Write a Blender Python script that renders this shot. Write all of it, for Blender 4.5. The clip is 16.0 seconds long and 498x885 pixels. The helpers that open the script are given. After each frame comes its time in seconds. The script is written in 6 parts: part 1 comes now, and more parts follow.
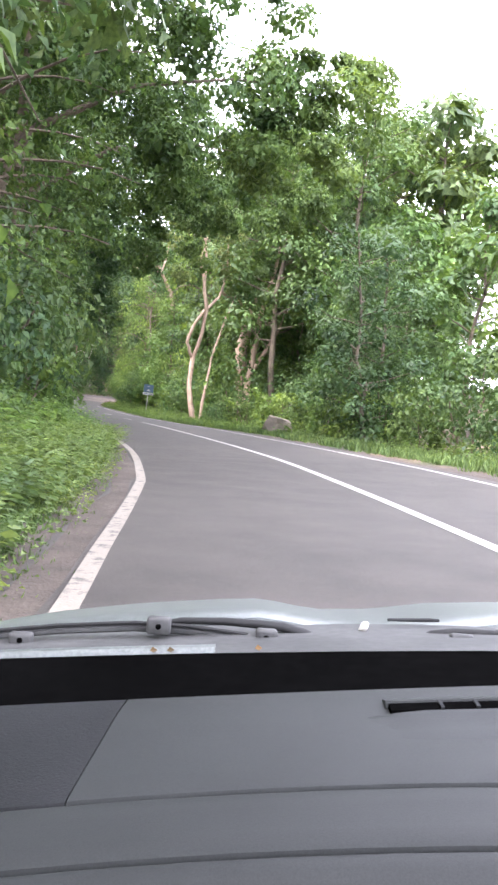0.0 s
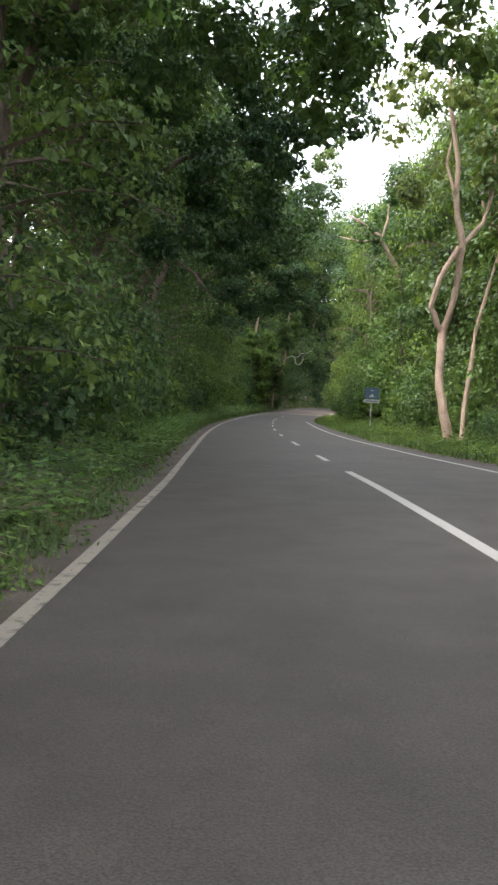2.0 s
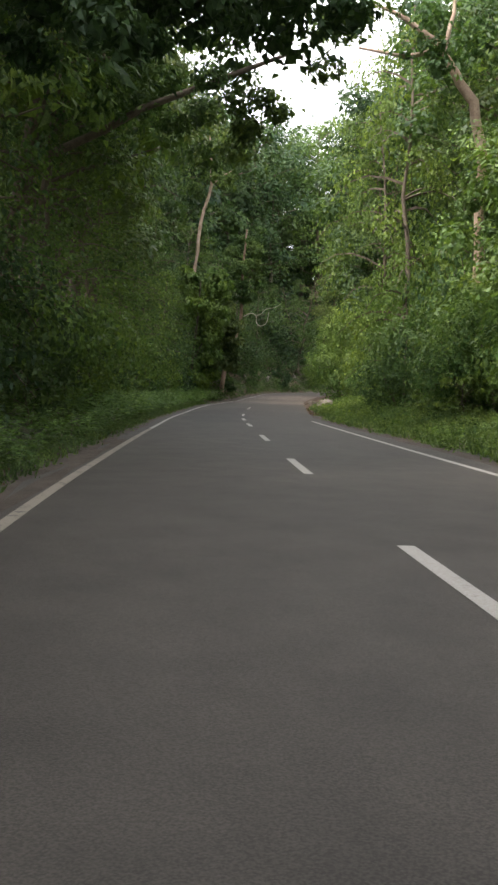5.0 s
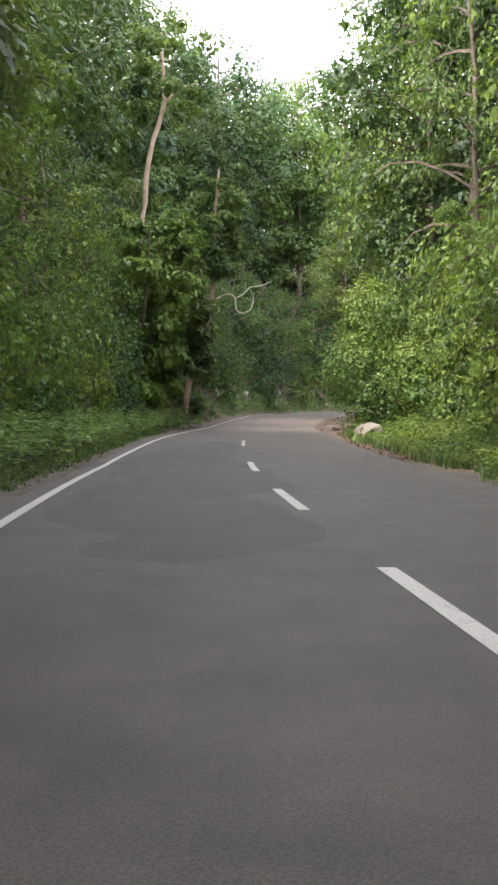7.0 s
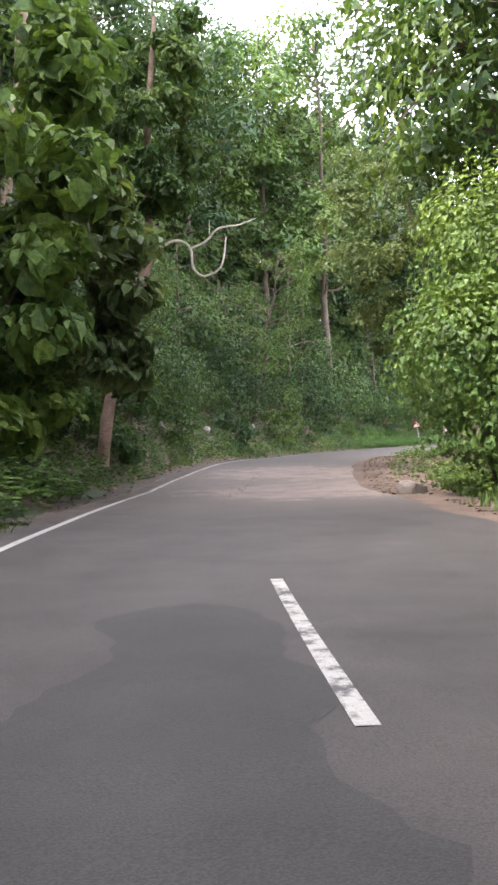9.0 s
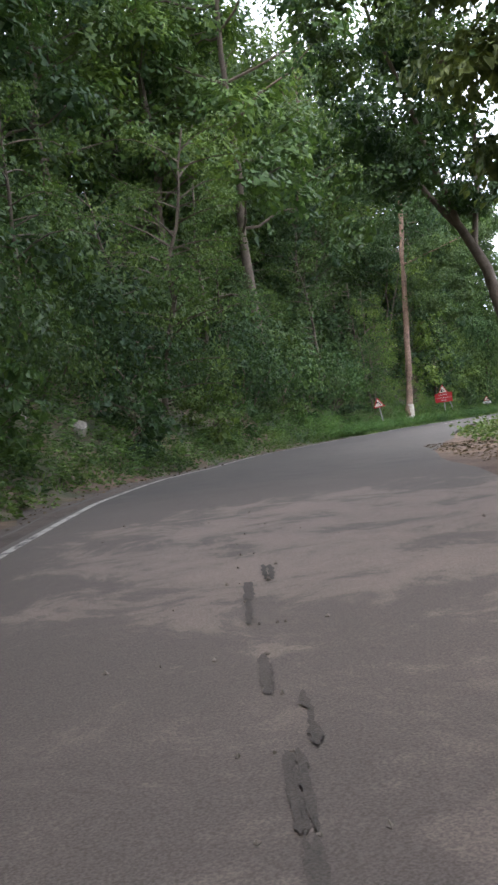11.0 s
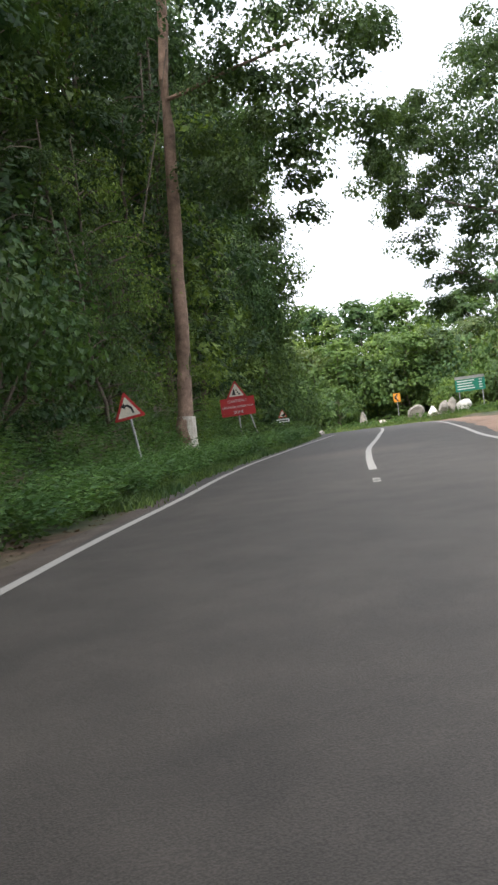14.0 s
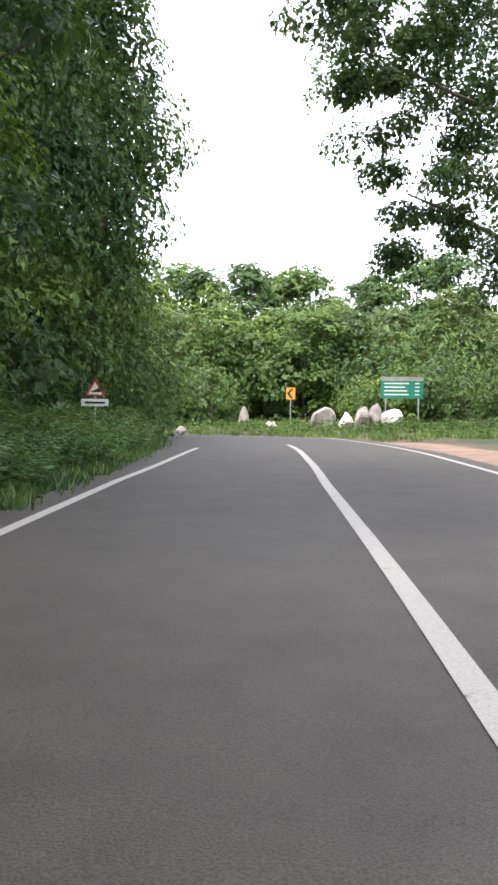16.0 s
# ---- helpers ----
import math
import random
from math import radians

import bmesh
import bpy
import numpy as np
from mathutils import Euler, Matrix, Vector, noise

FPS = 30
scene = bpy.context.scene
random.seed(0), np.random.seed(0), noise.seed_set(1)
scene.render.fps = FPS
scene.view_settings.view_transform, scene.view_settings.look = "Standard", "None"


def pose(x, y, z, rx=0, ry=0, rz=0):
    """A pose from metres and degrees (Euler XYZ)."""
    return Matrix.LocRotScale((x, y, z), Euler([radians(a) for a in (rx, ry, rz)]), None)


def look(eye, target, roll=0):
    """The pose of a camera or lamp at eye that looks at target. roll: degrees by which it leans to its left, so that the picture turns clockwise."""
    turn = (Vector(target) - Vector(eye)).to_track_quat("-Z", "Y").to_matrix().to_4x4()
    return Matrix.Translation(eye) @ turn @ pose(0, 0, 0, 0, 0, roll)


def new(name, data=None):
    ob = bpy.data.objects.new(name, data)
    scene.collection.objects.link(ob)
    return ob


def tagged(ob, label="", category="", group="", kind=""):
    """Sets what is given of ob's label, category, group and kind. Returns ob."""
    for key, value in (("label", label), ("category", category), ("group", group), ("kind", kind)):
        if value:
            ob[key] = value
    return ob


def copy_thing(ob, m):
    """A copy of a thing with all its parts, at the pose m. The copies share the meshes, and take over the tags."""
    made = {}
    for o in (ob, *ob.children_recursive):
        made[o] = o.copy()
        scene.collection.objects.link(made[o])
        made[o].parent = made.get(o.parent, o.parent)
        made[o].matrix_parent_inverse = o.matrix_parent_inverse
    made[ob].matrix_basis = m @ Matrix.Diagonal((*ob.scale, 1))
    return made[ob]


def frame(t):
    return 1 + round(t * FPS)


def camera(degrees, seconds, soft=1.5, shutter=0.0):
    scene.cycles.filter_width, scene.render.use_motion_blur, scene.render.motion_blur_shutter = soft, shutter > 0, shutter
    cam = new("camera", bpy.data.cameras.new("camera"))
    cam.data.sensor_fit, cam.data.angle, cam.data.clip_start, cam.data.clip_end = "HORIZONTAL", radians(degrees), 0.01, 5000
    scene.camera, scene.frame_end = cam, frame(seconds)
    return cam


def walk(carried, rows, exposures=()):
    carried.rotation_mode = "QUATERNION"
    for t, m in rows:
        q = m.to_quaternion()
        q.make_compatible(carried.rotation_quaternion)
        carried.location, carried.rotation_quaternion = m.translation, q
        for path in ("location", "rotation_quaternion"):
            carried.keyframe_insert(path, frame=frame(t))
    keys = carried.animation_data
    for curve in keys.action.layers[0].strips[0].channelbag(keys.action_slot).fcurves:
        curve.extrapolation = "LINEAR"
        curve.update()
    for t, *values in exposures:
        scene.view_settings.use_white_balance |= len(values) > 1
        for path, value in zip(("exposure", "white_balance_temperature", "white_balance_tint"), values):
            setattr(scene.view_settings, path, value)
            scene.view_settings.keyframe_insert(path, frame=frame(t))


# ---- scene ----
EXPOSURE = [(0.0, 2.9, 5980, 21), (0.5, 2.85, 5950, 19), (1.0, 2.65, 6000, 18), (1.5, 2.3, 6150, 14), (2.0, 1.95, 6200, 11), (2.5, 2.1, 6120, 12), (4.0, 1.85, 6300, 12), (5.0, 1.8, 6500, 11), (7.5, 2.8, 6250, 18), (8.2, 2.95, 6200, 21), (10.3, 2.25, 5880, 18), (11.0, 1.85, 5860, 15), (12.5, 1.45, 6150, 10), (14.0, 1.1, 6150, 10), (14.7, 1.15, 6050, 11), (16.0, 1.55, 6080, 13)]
cam = camera(33.0, 16.0, 2.7)
PATH = [
    (0, (-5.804, -77.300, 1.035), (-5.264, -75.375, 0.978), 7.6),
    (0.5, (-4.119, -70.559, 1.065), (-3.735, -68.597, 1.021), 8.3),
    (1, (-2.823, -64.352, 1.192), (-2.595, -62.366, 1.148), 7.2),
    (1.5, (-1.836, -56.690, 1.254), (-1.758, -54.692, 1.189), 4.8),
    (2, (-1.417, -50.316, 1.323), (-1.417, -48.318, 1.235), 3.6),
    (2.5, (-1.362, -43.017, 1.279), (-1.374, -41.019, 1.193), 2.9),
    (3, (-1.413, -36.014, 1.255), (-1.391, -34.017, 1.147), 2.5),
    (3.5, (-1.584, -28.846, 1.250), (-1.514, -26.850, 1.136), 2.4),
    (4, (-1.718, -21.127, 1.240), (-1.616, -19.132, 1.143), 2.8),
    (4.5, (-1.836, -14.037, 1.276), (-1.704, -12.044, 1.174), 2.7),
    (5, (-1.781, -6.461, 1.200), (-1.631, -4.470, 1.086), 1.9),
    (5.2, (-1.947, -3.291, 1.115), (-1.785, -1.300, 1.005), 1.4),
    (7.3, (-0.952, 25.314, 1.145), (-0.674, 27.294, 1.108), 1.0),
    (7.5, (-0.812, 28.042, 1.110), (-0.516, 30.020, 1.089), 0.9),
    (8, (-0.151, 34.321, 1.255), (0.164, 36.296, 1.263), -0.2),
    (8.2, (0.120, 37.036, 1.291), (0.446, 39.010, 1.313), -0.4),
    (10.3, (3.094, 60.065, 1.577), (3.603, 61.999, 1.625), -4.4),
    (10.5, (3.562, 62.807, 1.622), (4.096, 64.734, 1.668), -5.5),
    (11, (5.006, 68.843, 1.734), (5.604, 70.751, 1.776), -6.6),
    (11.5, (6.603, 74.854, 2.089), (7.287, 76.733, 2.114), -7.9),
    (12, (9.085, 82.373, 2.552), (9.867, 84.214, 2.562), -8.1),
    (12.5, (11.354, 88.434, 2.718), (12.240, 90.227, 2.716), -8.3),
    (13, (14.204, 94.660, 2.723), (15.227, 96.378, 2.735), -9.0),
    (13.5, (18.343, 101.366, 3.032), (19.484, 103.009, 3.057), -8.8),
    (14, (22.105, 106.956, 3.286), (23.344, 108.526, 3.309), -7.3),
    (14.5, (26.233, 112.122, 3.530), (27.571, 113.608, 3.553), -5.3),
    (15, (30.503, 116.744, 3.855), (31.934, 118.142, 3.851), -2.6),
    (15.5, (35.771, 121.719, 3.994), (37.233, 123.083, 3.957), -0.4),
    (16, (41.069, 126.297, 4.201), (42.538, 127.653, 4.172), 0.7),
]
walk(cam, [(t, look(eye, target, roll)) for t, eye, target, roll in PATH], EXPOSURE)

# ---------------------------------------------------------------- world and light
SUN_AZ, SUN_EL = -108.0, 58.0
world = bpy.data.worlds.new("sky")
scene.world = world
world.use_nodes = True
wn = world.node_tree.nodes
sky = wn.new("ShaderNodeTexSky")
sky.sky_type = "NISHITA"
sky.sun_disc = False
sky.sun_elevation = radians(SUN_EL)
sky.sun_rotation = radians(SUN_AZ)
sky.air_density, sky.dust_density, sky.ozone_density = 1.0, 9.0, 0.3
wn["Background"].inputs["Strength"].default_value = 0.15
cloud = wn.new("ShaderNodeMix")  # a thin even overcast over the sky
cloud.data_type = "RGBA"
cloud.inputs[0].default_value = 0.8
cloud.inputs[7].default_value = (8.0, 8.1, 8.3, 1)
world.node_tree.links.new(sky.outputs["Color"], cloud.inputs[6])
world.node_tree.links.new(cloud.outputs[2], wn["Background"].inputs["Color"])
sun = new("sun", bpy.data.lights.new("sun", "SUN"))
sun.data.energy, sun.data.angle, sun.data.color = 1.9, radians(11), (1.0, 0.95, 0.86)
sun.matrix_world = look((0, 0, 0), (-math.sin(radians(SUN_AZ)) * math.cos(radians(SUN_EL)),
                                    -math.cos(radians(SUN_AZ)) * math.cos(radians(SUN_EL)), -math.sin(radians(SUN_EL))))


# ---------------------------------------------------------------- materials
def material(name):
    m = bpy.data.materials.new(name)
    m.use_nodes = True
    t = m.node_tree
    return m, t, t.nodes["Principled BSDF"]


def node(t, kind, **values):
    n = t.nodes.new(kind)
    for key, value in values.items():
        n.inputs[key].default_value = value
    return n


def noise_of(t, scale, detail=4.0, rough=0.6, coord="Object"):
    c = t.nodes.new("ShaderNodeTexCoord")
    n = node(t, "ShaderNodeTexNoise", Scale=scale, Detail=detail, Roughness=rough)
    t.links.new(c.outputs[coord], n.inputs["Vector"])
    return n


def ramp(t, source, stops):
    r = t.nodes.new("ShaderNodeValToRGB")
    while len(r.color_ramp.elements) < len(stops):
        r.color_ramp.elements.new(0.5)
    for e, (at, col) in zip(r.color_ramp.elements, stops):
        e.position, e.color = at, (*col, 1)
    t.links.new(source, r.inputs["Fac"])
    return r


def mixed(t, a, b, fac, mode="MIX"):
    m = t.nodes.new("ShaderNodeMix")
    m.data_type, m.blend_type = "RGBA", mode
    for key, value in (("A", a), ("B", b)):
        socket = [s for s in m.inputs if s.name == key and s.type == "RGBA"][0]
        if isinstance(value, tuple):
            socket.default_value = (*value, 1)
        else:
            t.links.new(value, socket)
    if isinstance(fac, float):
        m.inputs[0].default_value = fac
    else:
        t.links.new(fac, m.inputs[0])
    return [s for s in m.outputs if s.type == "RGBA"][0]


def bump(t, bsdf, source, strength, distance):
    b = node(t, "ShaderNodeBump", Strength=strength, Distance=distance)
    t.links.new(source, b.inputs["Height"])
    t.links.new(b.outputs["Normal"], bsdf.inputs["Normal"])


def surface(name, dark, light, scale, rough=0.8, grain=40.0, metal=0.0, relief=0.4, depth=0.01, shine=0.4):
    """A plain surface: stains at one scale, grain at a finer one, and fine relief."""
    m, t, b = material(name)
    large, fine = noise_of(t, scale), noise_of(t, grain, 3.0)
    col = ramp(t, large.outputs["Fac"], ((0.3, dark), (0.7, light)))
    speck = ramp(t, fine.outputs["Fac"], ((0.3, (0.72, 0.72, 0.72)), (0.7, (1.15, 1.15, 1.15))))
    t.links.new(mixed(t, col.outputs["Color"], speck.outputs["Color"], 1.0, "MULTIPLY"), b.inputs["Base Color"])
    b.inputs["Roughness"].default_value, b.inputs["Metallic"].default_value = rough, metal
    b.inputs["Specular IOR Level"].default_value = shine
    bump(t, b, fine.outputs["Fac"], relief, depth)
    return m


def leaf_material(name, dark, light, glow=0.34, rough=0.5):
    """Leaves: each its own shade, lit through from behind."""
    m, t, b = material(name)
    g = t.nodes.new("ShaderNodeNewGeometry")
    low, high = (tuple(a + (b - a) * k for a, b in zip(dark, light)) for k in (0.3, 0.85))
    col = ramp(t, g.outputs["Random Per Island"], ((0.0, low), (0.85, high), (1.0, tuple(c * 1.2 for c in light))))
    patch, fine = noise_of(t, 0.45, 2.0), noise_of(t, 7.0, 3.0, 0.7)
    tone = ramp(t, patch.outputs["Fac"], ((0.3, (0.6, 0.68, 0.72)), (0.7, (1.3, 1.18, 0.92))))
    speck = ramp(t, fine.outputs["Fac"], ((0.36, (0.55, 0.6, 0.6)), (0.62, (1.15, 1.12, 1.05))))
    tone = mixed(t, tone.outputs["Color"], speck.outputs["Color"], 1.0, "MULTIPLY")
    info = t.nodes.new("ShaderNodeObjectInfo")
    each = ramp(t, info.outputs["Random"], ((0.0, (0.75, 0.85, 0.85)), (1.0, (1.25, 1.15, 0.95))))
    final = mixed(t, mixed(t, col.outputs["Color"], tone, 1.0, "MULTIPLY"), each.outputs["Color"], 1.0, "MULTIPLY")
    t.links.new(final, b.inputs["Base Color"])
    b.inputs["Roughness"].default_value = rough
    b.inputs["Specular IOR Level"].default_value = 0.22
    tr = t.nodes.new("ShaderNodeBsdfTranslucent")
    t.links.new(mixed(t, final, (1.3, 1.25, 0.6), 1.0, "MULTIPLY"), tr.inputs["Color"])
    mix = t.nodes.new("ShaderNodeMixShader")
    mix.inputs[0].default_value = glow
    t.links.new(b.outputs[0], mix.inputs[1])
    t.links.new(tr.outputs[0], mix.inputs[2])
    t.links.new(mix.outputs[0], t.nodes["Material Output"].inputs["Surface"])
    return m


def asphalt_material(name, dark, light, dust=0.35, zones=()):
    """Asphalt with a film of dust; zones: (x, y, radius) where it is broken and dusty."""
    m, t, b = material(name)
    broad, mid, grit = noise_of(t, 0.12, 5.0), noise_of(t, 1.3, 5.0), noise_of(t, 90.0, 2.0)
    col = ramp(t, mid.outputs["Fac"], ((0.3, dark), (0.72, light)))
    film = ramp(t, broad.outputs["Fac"], ((0.45, (0, 0, 0)), (0.75, (dust, dust, dust))))
    col = mixed(t, col.outputs["Color"], (0.11, 0.097, 0.084), film.outputs["Color"])
    for x, y, r in zones:
        c = t.nodes.new("ShaderNodeTexCoord")
        d = t.nodes.new("ShaderNodeVectorMath")
        d.operation = "DISTANCE"
        d.inputs[1].default_value = (x, y, 1.0)
        t.links.new(c.outputs["Object"], d.inputs[0])
        fade = node(t, "ShaderNodeMapRange", **{"From Min": r * 0.35, "From Max": r, "To Min": 0.13, "To Max": -0.3})
        t.links.new(d.outputs["Value"], fade.inputs["Value"])
        rough = noise_of(t, 1.1, 14.0, 0.74)
        rough.inputs["Distortion"].default_value = 0.5
        add = t.nodes.new("ShaderNodeMath")
        t.links.new(rough.outputs["Fac"], add.inputs[0])
        t.links.new(fade.outputs["Result"], add.inputs[1])
        film = node(t, "ShaderNodeMapRange", **{"From Min": r * 0.5, "From Max": r * 1.1, "To Min": 0.75, "To Max": 0.0})
        t.links.new(d.outputs["Value"], film.inputs["Value"])
        col = mixed(t, col, (0.112, 0.09, 0.075), film.outputs["Result"])
        mask = ramp(t, add.outputs[0], ((0.52, (0, 0, 0)), (0.575, (0.22, 0.22, 0.22)), (0.6, (0.6, 0.6, 0.6)), (0.7, (0.85, 0.85, 0.85))))
        col = mixed(t, col, (0.205, 0.162, 0.132), mask.outputs["Color"])
    speck = ramp(t, grit.outputs["Fac"], ((0.35, (0.7, 0.7, 0.7)), (0.65, (1.25, 1.25, 1.25))))
    t.links.new(mixed(t, col, speck.outputs["Color"], 1.0, "MULTIPLY"), b.inputs["Base Color"])
    b.inputs["Roughness"].default_value = 0.72
    b.inputs["Specular IOR Level"].default_value = 0.3
    bump(t, b, grit.outputs["Fac"], 0.5, 0.006)
    return m


def paint_material(name, colour, worn):
    """Road paint, worn through to the asphalt in places."""
    m, t, b = material(name)
    wear, fine = noise_of(t, 5.0, 6.0, 0.75), noise_of(t, 60.0, 2.0)
    cover = ramp(t, wear.outputs["Fac"], ((worn - 0.06, (0, 0, 0)), (worn + 0.06, (1, 1, 1))))
    dirt = ramp(t, fine.outputs["Fac"], ((0.3, (0.75, 0.73, 0.7)), (0.7, (1.0, 1.0, 1.0))))
    col = mixed(t, dirt.outputs["Color"], colour, 1.0, "MULTIPLY")
    t.links.new(mixed(t, (0.055, 0.052, 0.048), col, cover.outputs["Color"]), b.inputs["Base Color"])
    b.inputs["Roughness"].default_value = 0.7
    bump(t, b, fine.outputs["Fac"], 0.3, 0.004)
    return m


def ground_material():
    """Forest floor: red-brown soil, leaf litter and moss."""
    m, t, b = material("forest_soil")
    a, c, f = noise_of(t, 0.25, 5.0), noise_of(t, 3.0, 5.0), noise_of(t, 25.0, 3.0)
    soil = ramp(t, c.outputs["Fac"], ((0.3, (0.055, 0.035, 0.022)), (0.55, (0.11, 0.07, 0.042)), (0.75, (0.17, 0.11, 0.07))))
    moss = ramp(t, f.outputs["Fac"], ((0.3, (0.018, 0.032, 0.01)), (0.7, (0.045, 0.066, 0.022))))
    cover = ramp(t, a.outputs["Fac"], ((0.42, (0, 0, 0)), (0.6, (1, 1, 1))))
    t.links.new(mixed(t, soil.outputs["Color"], moss.outputs["Color"], cover.outputs["Color"]), b.inputs["Base Color"])
    b.inputs["Roughness"].default_value = 0.95
    bump(t, b, f.outputs["Fac"], 0.8, 0.03)
    return m


SOIL = ground_material()
ASPHALT = asphalt_material("asphalt", (0.0392, 0.0343, 0.030), (0.066, 0.0575, 0.0497), 0.25, ((7.2, 68.5, 7.5), (8.9, 76.0, 7.5), (39.6, 124.4, 3.0)))
PATCH = asphalt_material("asphalt_patch", (0.0285, 0.026, 0.0232), (0.045, 0.0408, 0.036), 0.14)
BROKEN = asphalt_material("broken_asphalt", (0.053, 0.0435, 0.036), (0.082, 0.067, 0.055), 0.4)
DUSTY = surface("dusty_broken_surface", (0.13, 0.112, 0.094), (0.25, 0.215, 0.18), 1.2, 0.9, 30.0)
PAINT = paint_material("road_paint", (0.38, 0.36, 0.335), 0.34)
PAINT_DUSTY = paint_material("dusty_road_paint", (0.27, 0.236, 0.196), 0.42)
PAINT_WORN = paint_material("worn_road_paint", (0.4, 0.38, 0.34), 0.46)
LEAF = leaf_material("leaf", (0.0396, 0.0764, 0.033), (0.1134, 0.1882, 0.077))
LEAF_DARK = leaf_material("dark_leaf", (0.027, 0.0549, 0.0308), (0.0756, 0.1313, 0.0616))
LEAF_BRIGHT = leaf_material("bright_leaf", (0.063, 0.1196, 0.0374), (0.1638, 0.2568, 0.088))
LEAF_OLIVE = leaf_material("olive_leaf", (0.0576, 0.0921, 0.0462), (0.1422, 0.196, 0.0946))
FERN = leaf_material("fern", (0.054, 0.1127, 0.044), (0.171, 0.294, 0.1155))
FERN_PALE = leaf_material("pale_fern", (0.09, 0.1372, 0.0462), (0.225, 0.3038, 0.121))
GRASS = leaf_material("grass", (0.0675, 0.1225, 0.0495), (0.18, 0.2646, 0.121))
LITTER = leaf_material("leaf_litter", (0.075, 0.05, 0.032), (0.15, 0.1, 0.064), 0.1, 0.8)
BARK = surface("bark", (0.07, 0.055, 0.042), (0.17, 0.135, 0.1), 2.0, 0.9, 18.0, relief=0.9, depth=0.03)
BARK_RED = surface("reddish_bark", (0.2, 0.13, 0.095), (0.36, 0.25, 0.19), 2.0, 0.9, 16.0, relief=0.9, depth=0.03)
BARK_PALE = surface("pale_bark", (0.28, 0.195, 0.14), (0.46, 0.34, 0.26), 1.6, 0.85, 14.0, relief=0.7, depth=0.02)
BARK_WHITE = surface("bleached_wood", (0.4, 0.34, 0.28), (0.6, 0.54, 0.46), 2.0, 0.85, 16.0)
ROCK = surface("granite", (0.2, 0.178, 0.152), (0.37, 0.335, 0.29), 1.4, 0.9, 22.0, relief=0.8, depth=0.03)
LIME = surface("whitewash", (0.66, 0.63, 0.57), (0.8, 0.78, 0.73), 3.0, 0.9, 30.0)


# ---------------------------------------------------------------- mesh helpers
class Geo:
    """Vertices and faces, gathered and then made into one mesh."""

    def __init__(self):
        self.v, self.f, self.n = [], [], 0

    def add(self, verts, faces):
        verts = np.asarray(verts, float)
        self.v.append(verts)
        self.f.extend([tuple(i + self.n for i in face) for face in faces])
        self.n += len(verts)

    def tube(self, path, radii, sides=8, cap=True):
        path = [Vector(p) for p in path]
        rings, faces, up = [], [], Vector((0.13, 0.31, 0.94))
        for i, p in enumerate(path):
            d = (path[min(i + 1, len(path) - 1)] - path[max(i - 1, 0)]).normalized()
            a = d.cross(up if abs(d.dot(up)) < 0.95 else Vector((1, 0, 0))).normalized()
            b = d.cross(a)
            for k in range(sides):
                w = 2 * math.pi * k / sides
                rings.append(p + (a * math.cos(w) + b * math.sin(w)) * radii[i])
        for i in range(len(path) - 1):
            for k in range(sides):
                j = (k + 1) % sides
                faces.append((i * sides + k, i * sides + j, i * sides + sides + j, i * sides + sides + k))
        if cap:
            faces.append(tuple(range(sides))[::-1])
            faces.append(tuple(range((len(path) - 1) * sides, len(path) * sides)))
        self.add([tuple(r) for r in rings], faces)

    def box(self, lo, hi):
        (a, b, c), (d, e, f) = lo, hi
        self.add([(a, b, c), (d, b, c), (d, e, c), (a, e, c), (a, b, f), (d, b, f), (d, e, f), (a, e, f)],
                 [(3, 2, 1, 0), (4, 5, 6, 7), (0, 1, 5, 4), (1, 2, 6, 5), (2, 3, 7, 6), (3, 0, 4, 7)])

    def leaves(self, at, out, size, rng, slim=0.42, fold=0.18, oval=False, face=None, plain=False):
        """Folded pointed leaves at the given places, growing outwards along out; face: where their upper sides look; plain: small flat ones."""
        n = len(at)
        if face is not None:
            face = face / np.linalg.norm(face, axis=1)[:, None].clip(1e-6)
            out = out - face * (out * face).sum(1)[:, None]
        out = out / np.linalg.norm(out, axis=1)[:, None].clip(1e-6)
        side = np.cross(out, np.array([0.0, 0.0, 1.0]) + rng.normal(0, 0.45, (n, 3)) if face is None else face)
        side /= np.linalg.norm(side, axis=1)[:, None].clip(1e-6)
        up = np.cross(side, out)
        s = (size * rng.uniform(0.65, 1.3, n))[:, None]
        if plain:
            v = np.stack([at - out * s * 0.45, at + out * s * 0.1 + side * s * slim, at + out * s * 0.55 - side * s * slim * 0.55], 1)
            base = self.n + 3 * np.arange(n)[:, None]
            self.v.append(v.reshape(-1, 3))
            self.f.extend(map(tuple, (base + [0, 1, 2]).tolist()))
            self.n += 3 * n
            return
        if oval:
            low, high = at + out * s * 0.3 + up * s * fold, at + out * s * 0.66 + up * s * fold * 0.8
            v = np.stack([at, low + side * s * slim * 0.85, high + side * s * slim * 0.75, at + out * s - up * s * fold * 0.6, high - side * s * slim * 0.75, low - side * s * slim * 0.85], 1)
            base = self.n + 6 * np.arange(n)[:, None]
            self.v.append(v.reshape(-1, 3))
            self.f.extend(map(tuple, np.concatenate([base + [0, 1, 2, 3], base + [0, 3, 4, 5]], 0).tolist()))
            self.n += 6 * n
            return
        mid = at + out * s * 0.45 + up * s * fold
        v = np.stack([at, mid + side * s * slim, at + out * s - up * s * fold * 0.6, mid - side * s * slim], 1)
        base = self.n + 4 * np.arange(n)[:, None]
        self.v.append(v.reshape(-1, 3))
        self.f.extend(map(tuple, np.concatenate([base + [0, 1, 2], base + [0, 2, 3]], 0).tolist()))
        self.n += 4 * n

